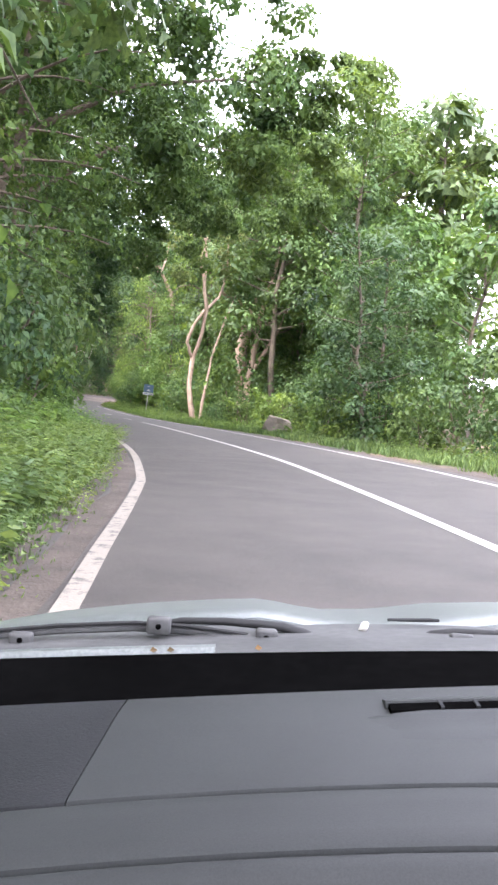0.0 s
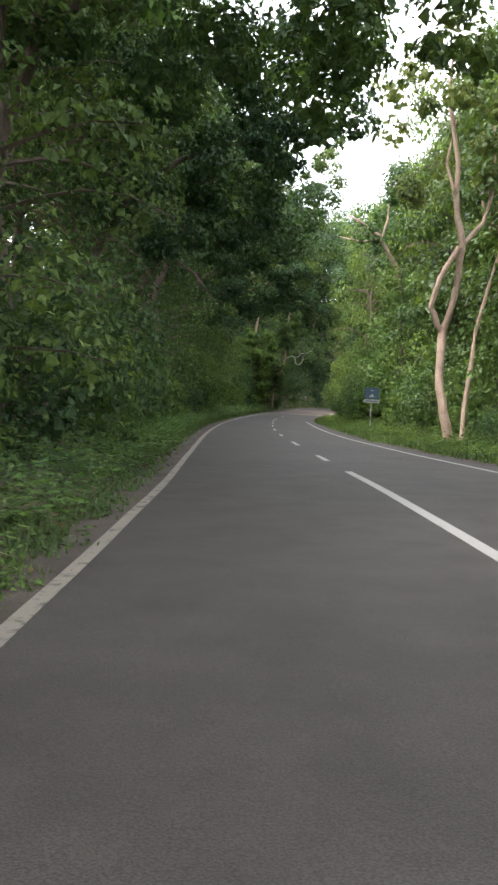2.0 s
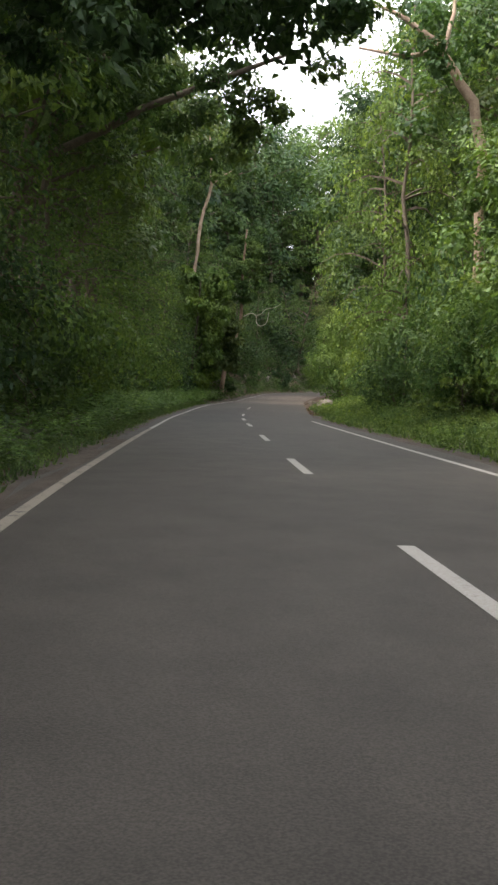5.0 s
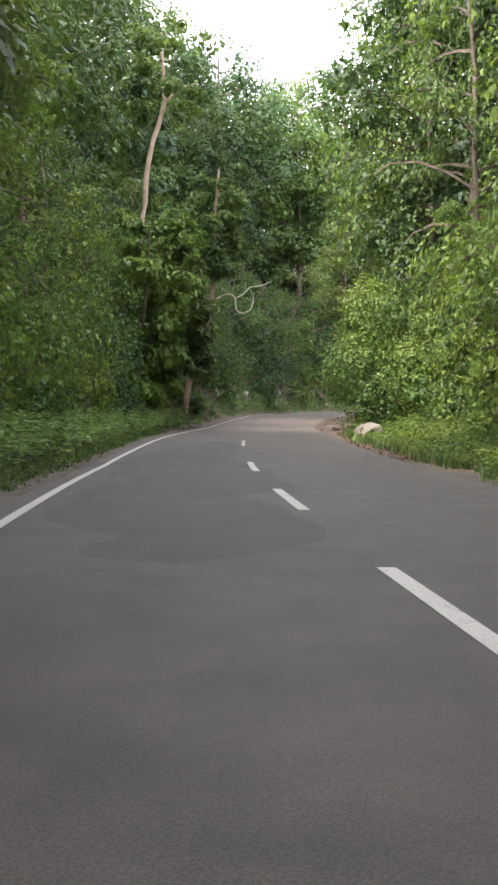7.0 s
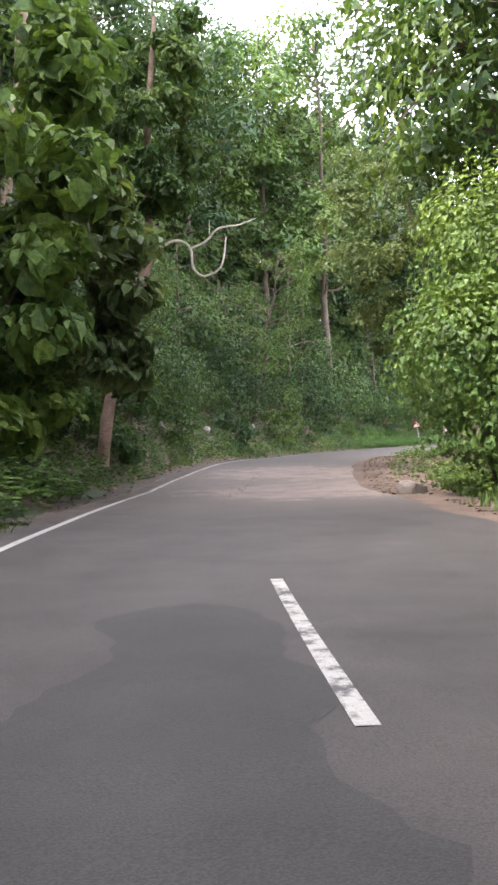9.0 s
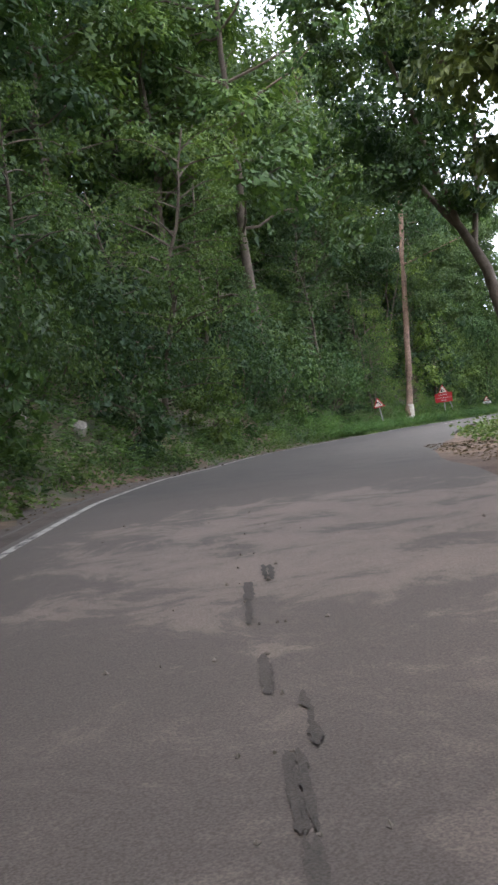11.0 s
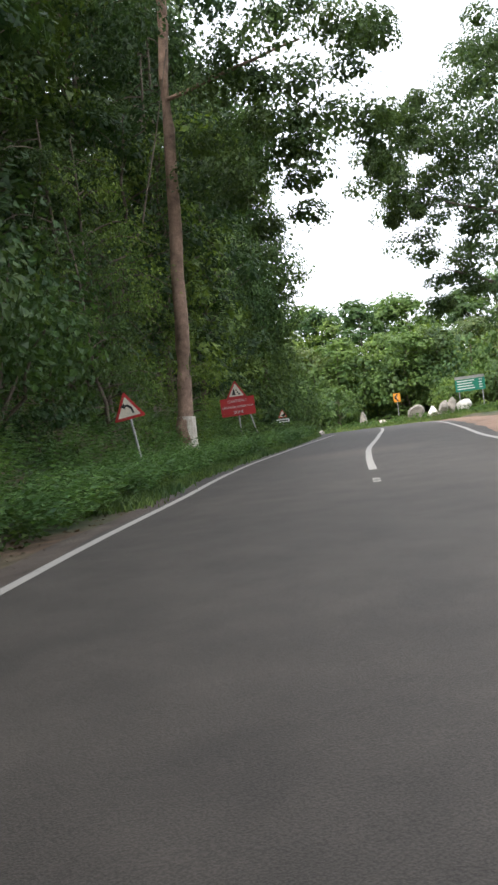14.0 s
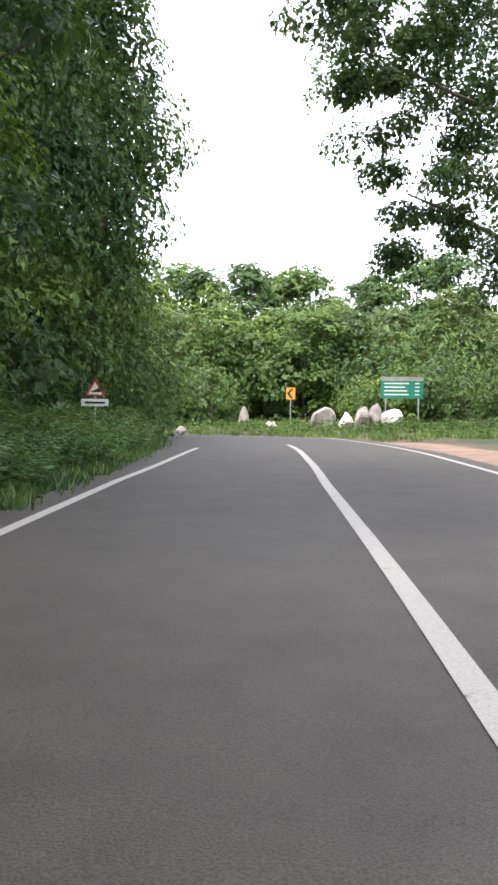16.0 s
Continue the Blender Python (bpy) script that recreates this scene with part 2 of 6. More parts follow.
    def mesh(self, name, mat, smooth=False):
        me = bpy.data.meshes.new(name)
        me.from_pydata(np.concatenate(self.v).tolist(), [], self.f)
        me.materials.append(mat)
        if smooth:
            me.shade_smooth()
            me.set_sharp_from_angle(angle=0.7)
        return me


def part(name, geo, mat, parent, label="", smooth=False):
    ob = new(name, geo.mesh(name, mat, smooth) if isinstance(geo, Geo) else geo)
    ob.parent = parent
    return tagged(ob, label)


# ---------------------------------------------------------------- the road's line and the lie of the land
LINE = [(-14.5, -118), (-7.9, -96), (-4.5, -84), (-2.3, -74), (-0.7, -65), (0.4, -57), (0.95, -48), (0.95, -38), (0.6, -28),
        (0.15, -14), (0, 0), (0.15, 10), (0.5, 22), (1.0, 35), (1.9, 46), (3.3, 57), (5.7, 68), (9.0, 79), (13.5, 90),
        (19.5, 100.5), (26.5, 110.5), (33.7, 118), (40.3, 124.4), (48.15, 131.12), (56.3, 138.35), (63.2, 145.2), (68.5, 152.5),
        (70.8, 161), (69.5, 170), (64, 178.5), (55, 185), (44, 190), (30, 194)]


def smooth_line(points, step=0.6):
    p = np.array([points[0]] + points + [points[-1]], float)
    out = []
    for i in range(1, len(p) - 2):
        n = max(2, int(np.hypot(*(p[i + 1] - p[i])) / step))
        for t in np.arange(n) / n:
            a = 0.5 * (2 * p[i] + (p[i + 1] - p[i - 1]) * t + (2 * p[i - 1] - 5 * p[i] + 4 * p[i + 1] - p[i + 2]) * t * t
                       + (3 * p[i] - p[i - 1] - 3 * p[i + 1] + p[i + 2]) * t ** 3)
            out.append(a)
    return np.array(out)


MID = smooth_line(LINE)
HEAD = np.gradient(MID, axis=0)
HEAD /= np.linalg.norm(HEAD, axis=1)[:, None]
RIGHT = np.stack([HEAD[:, 1], -HEAD[:, 0]], 1)
STATION = np.r_[0, np.cumsum(np.hypot(*np.diff(MID, axis=0).T))]


def station_at(y):
    """The station of the first part of the road (before its last bend) at a given y."""
    k = int(np.argmax(MID[:, 1] >= y))
    return float(STATION[k])


_Y = (-110, -60, -50, -36, -25, -10, 40, 60, 68.6, 74.4, 81.9, 88, 94, 100.5, 106.2, 111.5, 116, 121, 125.6, 140, 150)
_Z = (0, 0, 0, 0, 0, 0, 0.03, 0.38, 0.57, 0.9, 1.3, 1.5, 1.62, 1.87, 2.09, 2.3, 2.53, 2.77, 2.98, 3.6, 3.9)
_S = np.array([station_at(y) for y in _Y])
RISE = (_S, np.array(_Z))
BANK = (_S[:7], np.array([0.075, 0.07, 0.06, 0.045, 0.02, 0, 0]))


def near_road(x, y):
    """Station and offset to the right of the road's middle, for arrays of places."""
    x, y = np.atleast_1d(x).astype(float), np.atleast_1d(y).astype(float)
    s, off = np.empty(len(x)), np.empty(len(x))
    for i in range(0, len(x), 4000):
        dx, dy = x[i:i + 4000, None] - MID[None, :, 0], y[i:i + 4000, None] - MID[None, :, 1]
        d = dx * dx + dy * dy
        k = d.argmin(1)
        r = np.arange(len(k))
        s[i:i + 4000] = STATION[k]
        side = dx[r, k] * RIGHT[k, 0] + dy[r, k] * RIGHT[k, 1]
        off[i:i + 4000] = np.sign(side) * np.sqrt(d[r, k])
    return s, off


def road_z(s, off):
    return np.interp(s, *RISE) + np.interp(s, *BANK) * (np.clip(off, -5, 5) + 2.2)


def ease(v, a, b):
    t = np.clip((v - a) / (b - a), 0, 1)
    return t * t * (3 - 2 * t)


S_MID, S_TURN, S_OPEN = station_at(25), station_at(62), station_at(118)


def ground_z(x, y):
    """Height of the ground: level by the road, rising on its left, gentler on its right."""
    s, off = near_road(x, y)
    x, y = np.atleast_1d(x), np.atleast_1d(y)
    z = road_z(s, off)
    late = ease(s, S_TURN - 25, S_TURN + 10)
    left, right = np.maximum(-off - 5.2 - 0.75 * ease(s, S_OPEN - 10, S_OPEN), 0), np.maximum(off - 6.0, 0)
    cut = 0.32 + 0.45 * late - 0.6 * ease(s, S_OPEN + 22, S_OPEN + 48)
    rise = 30 * (1 - np.exp(-left * np.maximum(cut, 0.06) / 30))
    bankr = 0.06 + 0.2 * ease(s, S_MID - 20, S_MID + 10) * (1 - ease(s, S_TURN - 5, S_TURN + 12)) + 0.25 * late * (1 - ease(s, S_OPEN - 35, S_OPEN - 5))
    riser = 3.5 * (1 - np.exp(-right * bankr / 3.5)) + 6 * (1 - ease(s, S_MID - 30, S_TURN + 30)) * ease(right, 8, 40)
    far = ease(np.abs(off), 150, 500)
    bumps = 0.12 * np.sin(x * 0.9 + 1.3 * np.sin(y * 0.37)) * np.cos(y * 0.7) * ease(np.abs(off), 5.5, 8)
    dip = -0.10 * (1 - ease(np.abs(off), 3.95, 4.15)) - 0.03
    return z + (rise + riser) * (1 - far) + bumps + dip


def gz(x, y):
    return float(ground_z(x, y)[0])


def place(s_y, off):
    """A place by its road station (given as y) and its offset to the right."""
    k = int(np.argmin(np.abs(STATION - s_y)))
    p = MID[k] + RIGHT[k] * off
    return float(p[0]), float(p[1])


# ---------------------------------------------------------------- ground and road
def build_ground():
    def axis(lo, hi, step):
        return np.r_[-3000, -1200, -500, -260, lo - 45, lo - 20, lo - 8, np.arange(lo, hi, step), hi + 8, hi + 20, hi + 45, 420, 700, 1400, 3000]
    xs, ys = axis(-40, 110, 1.3), axis(-120, 205, 1.3)
    gx, gy = np.meshgrid(xs, ys)
    z = ground_z(gx.ravel(), gy.ravel())
    g = Geo()
    w = len(xs)
    faces = [(r * w + c, r * w + c + 1, r * w + w + c + 1, r * w + w + c) for r in range(len(ys) - 1) for c in range(w - 1)]
    g.add(np.stack([gx.ravel(), gy.ravel(), z], 1), faces)
    ob = new("ground", g.mesh("ground", SOIL, True))
    tagged(ob, "red-brown forest soil with moss and leaf litter", "ground", kind="structure")


def strip(lats, s0, s1, lift, step=0.6, ragged=0.0, seed=0):
    """A sheet that follows the road between two stations; lats: offsets from its left edge to its right."""
    rng = np.random.default_rng(seed)
    ss = np.arange(s0, s1 + step * 0.5, step)
    px, py = np.interp(ss, STATION, MID[:, 0]), np.interp(ss, STATION, MID[:, 1])
    rx, ry = np.interp(ss, STATION, RIGHT[:, 0]), np.interp(ss, STATION, RIGHT[:, 1])
    rows = []
    for i, off in enumerate(lats):
        o = off(ss) if callable(off) else np.full(len(ss), float(off))
        if ragged and i in (0, len(lats) - 1):
            o += np.interp(np.arange(len(ss)), np.arange(0, len(ss) + 3, 3), rng.normal(0, ragged, (len(ss) + 5) // 3)[:len(np.arange(0, len(ss) + 3, 3))])
        rows.append(np.stack([px + rx * o, py + ry * o, road_z(ss, o) + lift], 1))
    v = np.stack(rows, 1).reshape(-1, 3)
    n = len(lats)
    f = [(r * n + c, r * n + c + 1, r * n + n + c + 1, r * n + n + c) for r in range(len(ss) - 1) for c in range(n - 1)]
    g = Geo()
    g.add(v, f)
    return g


_LY = (-110, -72, -66, -60, -55, -50, -45, -40, -34, -28, -20, -10, 0, 10, 20, 30, 40, 50, 60, 75, 90, 100, 106, 112, 118, 122, 126, 130, 134, 138, 142, 147)
_LS = np.array([station_at(y) for y in _LY])
LEFT_LINE = (_LS, np.array([-3.30, -3.29, -3.17, -3.37, -3.54, -3.72, -3.77, -3.76, -3.67, -3.58, -3.49, -3.40, -3.34, -3.34, -3.34, -3.33, -3.33, -3.33, -3.33, -3.43, -3.83, -4.29, -4.00, -3.69, -3.56, -3.53, -3.56, -3.61, -3.53, -3.24, -2.92, -2.62]))
CENTRE_LINE = (_LS, np.array([0.15, 0.14, 0.11, 0.05, -0.02, -0.09, -0.13, -0.14, -0.13, -0.08, -0.02, 0.01, 0.03, 0.06, 0.05, 0.02, -0.00, -0.02, -0.02, -0.02, -0.02, -0.02, -0.01, -0.01, 0.01, 0.05, 0.00, -0.10, -0.16, -0.10, 0.00, 0.10]))
RIGHT_LINE = (_LS, np.array([3.44, 3.42, 3.40, 3.37, 3.33, 3.29, 3.26, 3.24, 3.25, 3.28, 3.30, 3.29, 3.26, 3.25, 3.25, 3.26, 3.28, 3.31, 3.33, 3.46, 3.47, 3.48, 3.48, 3.47, 3.45, 3.42, 3.38, 3.33, 3.30, 3.32, 3.36, 3.41]))


def left_line(shift):
    """Offset of the left edge line, plus a shift, for an array of stations."""
    return lambda s: np.interp(s, *LEFT_LINE) + shift


def centre_line(shift):
    return lambda s: np.interp(s, *CENTRE_LINE) + shift


def right_line(shift):
    return lambda s: np.interp(s, *RIGHT_LINE) + shift


EDGE = (np.array([station_at(y) for y in (-110, 56, 66, 70, 82, 87, 91, 96)]), np.array([3.95, 3.95, 3.2, 2.6, 2.45, 2.9, 3.4, 3.95]))


def right_edge(shift):
    """Offset of the asphalt's right edge, which draws in round the bend."""
    return lambda s: np.interp(s, *EDGE) + shift


def build_road():
    lats = (lambda q: np.where(q > station_at(137), -3.95, left_line(-0.58)(q) + np.where(q < station_at(56), 0.2, 0)), lambda q: np.where(q > station_at(137), -3.8, left_line(-0.44)(q) + np.where(q < station_at(56), 0.16, 0)), -2.3, -1.3, 0, 1.2, right_edge(-0.35), right_edge(-0.12), right_edge(0))
    road = new("road", strip(lats, 0, STATION[-1], 0.0, 0.6, 0.06).mesh("road", ASPHALT, True))
    # the crust's edges turn down into the ground
    tagged(road, "worn dark grey two-lane asphalt road, dusty in places", "road", kind="structure")

    def mark(lat0, lat1, s0, s1, mat, label):
        ob = new("road_marking", strip((lat0, lat1), s0, s1, 0.006, min(0.6, (s1 - s0) / 4)).mesh("road_marking", mat))
        tagged(ob, label, "road marking", kind="structure")

    y2s = station_at
    mark(left_line(-0.07), left_line(0.07), 0, y2s(20), PAINT_DUSTY, "solid white painted line along the road's edge")
    mark(left_line(-0.065), left_line(0.065), y2s(20), y2s(66), PAINT, "solid white painted line along the road's edge")
    mark(left_line(-0.06), left_line(0.06), y2s(66), y2s(108), PAINT_WORN, "worn white painted line along the road's edge")
    mark(left_line(-0.075), left_line(0.075), y2s(108), y2s(142), PAINT, "solid white painted line along the road's edge")
    mark(right_line(-0.075), right_line(0.075), 0, y2s(33), PAINT, "solid white painted line along the road's edge")
    mark(right_line(-0.08), right_line(0.08), y2s(114), STATION[-1], PAINT, "solid white painted line along the road's edge")
    mark(centre_line(-0.08), centre_line(0.08), 0, y2s(-33.1), PAINT, "solid white centre line of the road")
    for end in (-27, -18, -9, 0, 9, 18, 27, 34, 41.3):
        mark(centre_line(-0.075), centre_line(0.075), y2s(end - 3.0), y2s(end), PAINT, "short white dash of the centre line")
    mark(centre_line(-0.06), centre_line(0.06), y2s(49.5), y2s(53.8), PAINT_WORN, "worn white dash of the centre line")
    mark(centre_line(-0.07), centre_line(0.06), 244.3, 245.1, PAINT_WORN, "worn scrap of the centre line")
    mark(centre_line(-0.08), centre_line(0.08), y2s(118.2), y2s(144), PAINT, "solid white centre line of the road")


build_ground()
build_road()


# verges: gravel shoulders and bare soil along the asphalt
GRAVEL = surface("gravel_shoulder", (0.05, 0.039, 0.031), (0.105, 0.083, 0.066), 1.5, 0.95, 35.0, relief=0.9, depth=0.02)
BROWN_SOIL = surface("brown_soil", (0.075, 0.052, 0.038), (0.15, 0.105, 0.075), 0.9, 0.95, 25.0, relief=0.9, depth=0.03)
RED_SOIL = surface("red_soil", (0.17, 0.11, 0.078), (0.3, 0.2, 0.145), 0.8, 0.95, 25.0, relief=0.9, depth=0.03)


def verge(name, lat0, lat1, y0, y1, mat, label, seed):
    g = strip((lat0, lat1) if callable(lat0) else (lat0, (lat0 + lat1) / 2, lat1), station_at(y0), station_at(y1), -0.012, 0.6, 0.14, seed)
    tagged(new(name, g.mesh(name, mat, True)), label, "verge", kind="structure")


verge("shoulder", -4.3, -3.55, -104, 12, GRAVEL, "narrow grey-brown gravel shoulder strewn with leaves", 1)
verge("shoulder", -4.2, -3.55, 12.6, 60, GRAVEL, "thin soil edge under the ferns", 6)
verge("shoulder", -5.3, -3.5, 60.6, 104, GRAVEL, "brown gravel shoulder beside the asphalt", 2)
verge("shoulder", -4.1, -3.4, 104.6, 142, GRAVEL, "thin brown soil edge under the lush ferns", 7)
tagged(new("dusty_edge", strip((left_line(-0.37), left_line(-0.22), left_line(-0.09)), 0, station_at(14), 0.003, 0.6, 0.05, 8).mesh("dusty_edge", GRAVEL)), "dusty strip of asphalt outside the edge line", "verge", kind="structure")
tagged(new("dusty_edge", strip((left_line(-0.56), left_line(-0.3), left_line(-0.12)), station_at(60), station_at(118), 0.003, 0.6, 0.06, 9).mesh("dusty_edge", GRAVEL)), "brown dust over the asphalt outside the worn line", "verge", kind="structure")
verge("shoulder", 3.6, 4.5, -104, 44, GRAVEL, "narrow gravel shoulder at the grass", 3)
verge("dirt_verge", right_edge(-0.3), 5.0, 44.6, 100, BROWN_SOIL, "bare brown soil at the inside of the bend", 4)
verge("dirt_verge", 3.6, 9.5, 124, 147, RED_SOIL, "wide bare reddish dirt verge", 5)


# ---------------------------------------------------------------- plants
def bent(rng, a, b, wob, n=6):
    a, b = np.asarray(a, float), np.asarray(b, float)
    t = np.linspace(0, 1, n)[:, None]
    return (a + (b - a) * t + rng.normal(0, wob, (n, 3)) * np.sin(t * math.pi)).tolist()


def boughs(g, wood, rng, stem, count, z0, z1, reach, per, leaf, lift=0.25, droop=0.12, width=0.9, slim=0.36, thick=0.05, arc=(0, 360), dome=0.7, core=26, heart=1.6, oval=False, plain=False):
    """Leafy boughs round a stem: each an arching branch that carries a flat, drooping spray of leaves."""
    stem = np.asarray(stem, float)
    for k in range(count):
        z = z0 + (z1 - z0) * (k + rng.uniform(0, 1)) / count
        f = (z - z0) / (z1 - z0)
        long = reach * (0.55 + 0.6 * math.sin(math.pi * (0.15 + 0.75 * f))) * rng.uniform(0.55, 1.15)
        a = radians(rng.uniform(*arc))
        out = np.array([math.cos(a), math.sin(a), 0.0])
        root = np.array([np.interp(z * 0.93, stem[:, 2], stem[:, 0]), np.interp(z * 0.93, stem[:, 2], stem[:, 1]), z * 0.93])
        up = lift * long * rng.uniform(0.4, 1.5) * (0.4 + f)
        def at(t):
            t = np.asarray(t)[:, None]
            return root + out * long * t + np.array([0, 0, 1.0]) * (up * (1.6 * t - 0.6 * t * t) - droop * long * t ** 3)
        if wood is not None:
            wood.tube(at(np.linspace(0, 0.92, 5)).tolist(), [thick * (1 - 0.2 * i) * (0.5 + long / reach * 0.6) for i in range(5)], 3, False)
        t = rng.beta(2.0, 1.3, per) * 0.85 + 0.15
        wide = width * (0.35 + 0.9 * np.sin(np.pi * np.minimum(t, 0.97))) * rng.normal(0, 0.6, per)
        side = np.array([-out[1], out[0], 0])
        twig = np.round(rng.uniform(0, 1, per) * 9) / 9
        tip = rng.normal(0, 0.18)
        p = at(t) + side * wide[:, None] + np.array([0, 0, 1.0]) * (-0.22 * wide ** 2 + tip * wide + (twig - 0.5) * (0.35 + 0.4 * width) + rng.normal(0, 0.06, per))[:, None]
        d = out * 0.7 + side * np.sign(wide)[:, None] * 0.8 + rng.normal(0, 0.35, (per, 3)) + np.array([0, 0, -0.45])
        m = int(per * dome)
        u = rng.normal(0, 1, (m, 3))
        u /= np.linalg.norm(u, axis=1)[:, None]
        u[:, 2] = np.abs(u[:, 2]) * 0.95 - 0.2
        p[:m] = at([0.7])[0] + u * (0.32 * long * rng.uniform(0.75, 1.05, m))[:, None] * np.array([1, 1, 0.8])
        d[:m] = u + rng.normal(0, 0.3, (m, 3)) + np.array([0, 0, -0.3])
        face = np.array([0, 0, 1.0]) + out * 0.5 + side * np.sign(wide)[:, None] * 0.3 + rng.normal(0, 0.4, (per, 3))
        face[:m] = u + np.array([0, 0, 0.5]) + rng.normal(0, 0.38, (m, 3))
        d[:m] = u * 0.3 + np.array([0, 0, -0.8]) + rng.normal(0, 0.55, (m, 3))
        g.leaves(p, d, leaf, rng, slim, oval=oval, face=face, plain=plain)
        # broader leaves deeper in the bough close its heart
        u = rng.normal(0, 1, (core, 3))
        u /= np.linalg.norm(u, axis=1)[:, None]
        q = at([0.68])[0] + u * (0.32 * long * rng.uniform(0.3, 0.72, core))[:, None] * np.array([1, 1, 0.75]) - np.array([0, 0, 0.04 * long])
        g.leaves(q, u * 0.2 + np.array([0, 0, -0.8]) + rng.normal(0, 0.55, (core, 3)), leaf * heart, rng, 0.46, oval=oval, face=u + rng.normal(0, 0.35, (core, 3)), plain=plain)


def tree_meshes(seed, height, trunk_r, count, z0, z1, reach, per, leaf, mat, bark, lean=0.6, wob=0.14, **kw):
    rng = np.random.default_rng(seed)
    top = np.array([rng.normal(0, lean), rng.normal(0, lean), height])
    stem = bent(rng, (0, 0, -0.8), top, wob, 10)
    wood, g = Geo(), Geo()
    wood.tube(stem, [trunk_r * (1.4 if i == 0 else 1) * (1 - 0.085 * i) for i in range(10)], 9)
    boughs(g, wood, rng, stem, count, z0, z1, reach, per, leaf, **kw)
    return wood.mesh("trunk", bark, True), g.mesh("crown", mat)


def make_tree(name, meshes, label, category, group):
    ob = new(name)
    part("trunk", meshes[0], None, ob)
    part("crown", meshes[1], None, ob)
    ob.empty_display_size = 0.2
    return tagged(ob, label, category, group)


def dome_meshes(seed, lobes, leaf, mat, plain=False):
    """Stems, and over them lumpy domes of leaves round a dark heart. lobes: (dx, dy, z, radius, height, leaves)."""
    r = np.random.default_rng(seed)
    stems, g = [], Geo()
    for dx, dy, z, rad, high, n in lobes:
        wood = Geo()
        wood.tube(bent(r, (dx * 0.2, dy * 0.2, -0.3), (dx, dy, z + high * 0.3), 0.12), [0.07, 0.06, 0.05, 0.04, 0.03, 0.02], 6)
        stems.append(wood.mesh("stem", BARK, True))
        u = r.normal(0, 1, (n, 3))
        u /= np.linalg.norm(u, axis=1)[:, None]
        lump = 1 + 0.16 * np.sin(5 * u[:, 0] + seed) * np.cos(4 * u[:, 1]) + 0.1 * np.sin(9 * u[:, 2] + 3 * u[:, 0])
        q = np.array([dx, dy, z]) + u * np.array([rad, rad, high]) * (lump * r.uniform(0.8, 1.06, n))[:, None]
        g.leaves(q, u * 0.3 + r.normal(0, 0.55, (n, 3)) + np.array([0, 0, -0.8]), leaf, r, 0.4, face=u + np.array([0, 0, 0.45]) + r.normal(0, 0.38, (n, 3)), plain=plain)
        k = n // 4
        u = r.normal(0, 1, (k, 3))
        u /= np.linalg.norm(u, axis=1)[:, None]
        g.leaves(np.array([dx, dy, z]) + u * np.array([rad, rad, high]) * r.uniform(0.45, 0.78, k)[:, None], r.normal(0, 0.6, (k, 3)) + np.array([0, 0, -0.8]), leaf * (1.7 if plain else 1.3), r, 0.46, face=u + r.normal(0, 0.35, (k, 3)), plain=plain)
    return stems, g.mesh("crown", mat)


def lobed_meshes(seed, height, trunk_r, lobes, z0, z1, reach, rad, per, leaf, mat, bark, lean=0.7):
    """A tree whose limbs each carry a rounded mass of leaves, the masses heaped into an uneven crown."""
    r = np.random.default_rng(seed)
    stem = np.array(bent(r, (0, 0, -0.8), (r.normal(0, lean), r.normal(0, lean), height), 0.2, 10))
    wood, g = Geo(), Geo()
    wood.tube(stem.tolist(), [trunk_r * (1.4 if i == 0 else 1) * (1 - 0.085 * i) for i in range(10)], 9)
    for k in range(lobes):
        f = (k + r.uniform(0.1, 0.9)) / lobes
        z = z0 + (z1 - z0) * f
        a = 2.4 * k + r.uniform(-0.6, 0.6)
        d = reach * math.sin(math.pi * (0.2 + 0.72 * f)) ** 0.7 * r.uniform(0.35, 1.0)
        root = np.array([np.interp(z - 0.35 * d, stem[:, 2], stem[:, 0]), np.interp(z - 0.35 * d, stem[:, 2], stem[:, 1]), z - 0.35 * d])
        mid = np.array([root[0] + d * math.cos(a), root[1] + d * math.sin(a), z])
        wood.tube(bent(r, root, mid, 0.12, 4), [0.3 * trunk_r, 0.24 * trunk_r, 0.17 * trunk_r, 0.08 * trunk_r], 4, False)
        size = np.array([1, 1, 0.78]) * rad * r.uniform(0.7, 1.25)
        for n, s0, s1, grow, slim in ((per, 0.78, 1.08, 1.0, 0.4), (per // 4, 0.4, 0.75, 1.7, 0.46)):
            u = r.normal(0, 1, (n, 3))
            u /= np.linalg.norm(u, axis=1)[:, None]
            u[:, 2] = np.where(u[:, 2] < -0.35, -u[:, 2], u[:, 2])
            lump = 1 + 0.2 * np.sin(4.3 * u[:, 0] + k) * np.cos(3.7 * u[:, 1]) + 0.13 * np.sin(8 * u[:, 2] + 5 * u[:, 0])
            p = mid + u * size * (lump * r.uniform(s0, s1, n))[:, None]
            g.leaves(p, u * 0.3 + np.array([0, 0, -0.8]) + r.normal(0, 0.55, (n, 3)), leaf * grow, r, slim, face=u + np.array([0, 0, 0.4]) + r.normal(0, 0.38, (n, 3)), plain=True)
    return wood.mesh("trunk", bark, True), g.mesh("crown", mat)


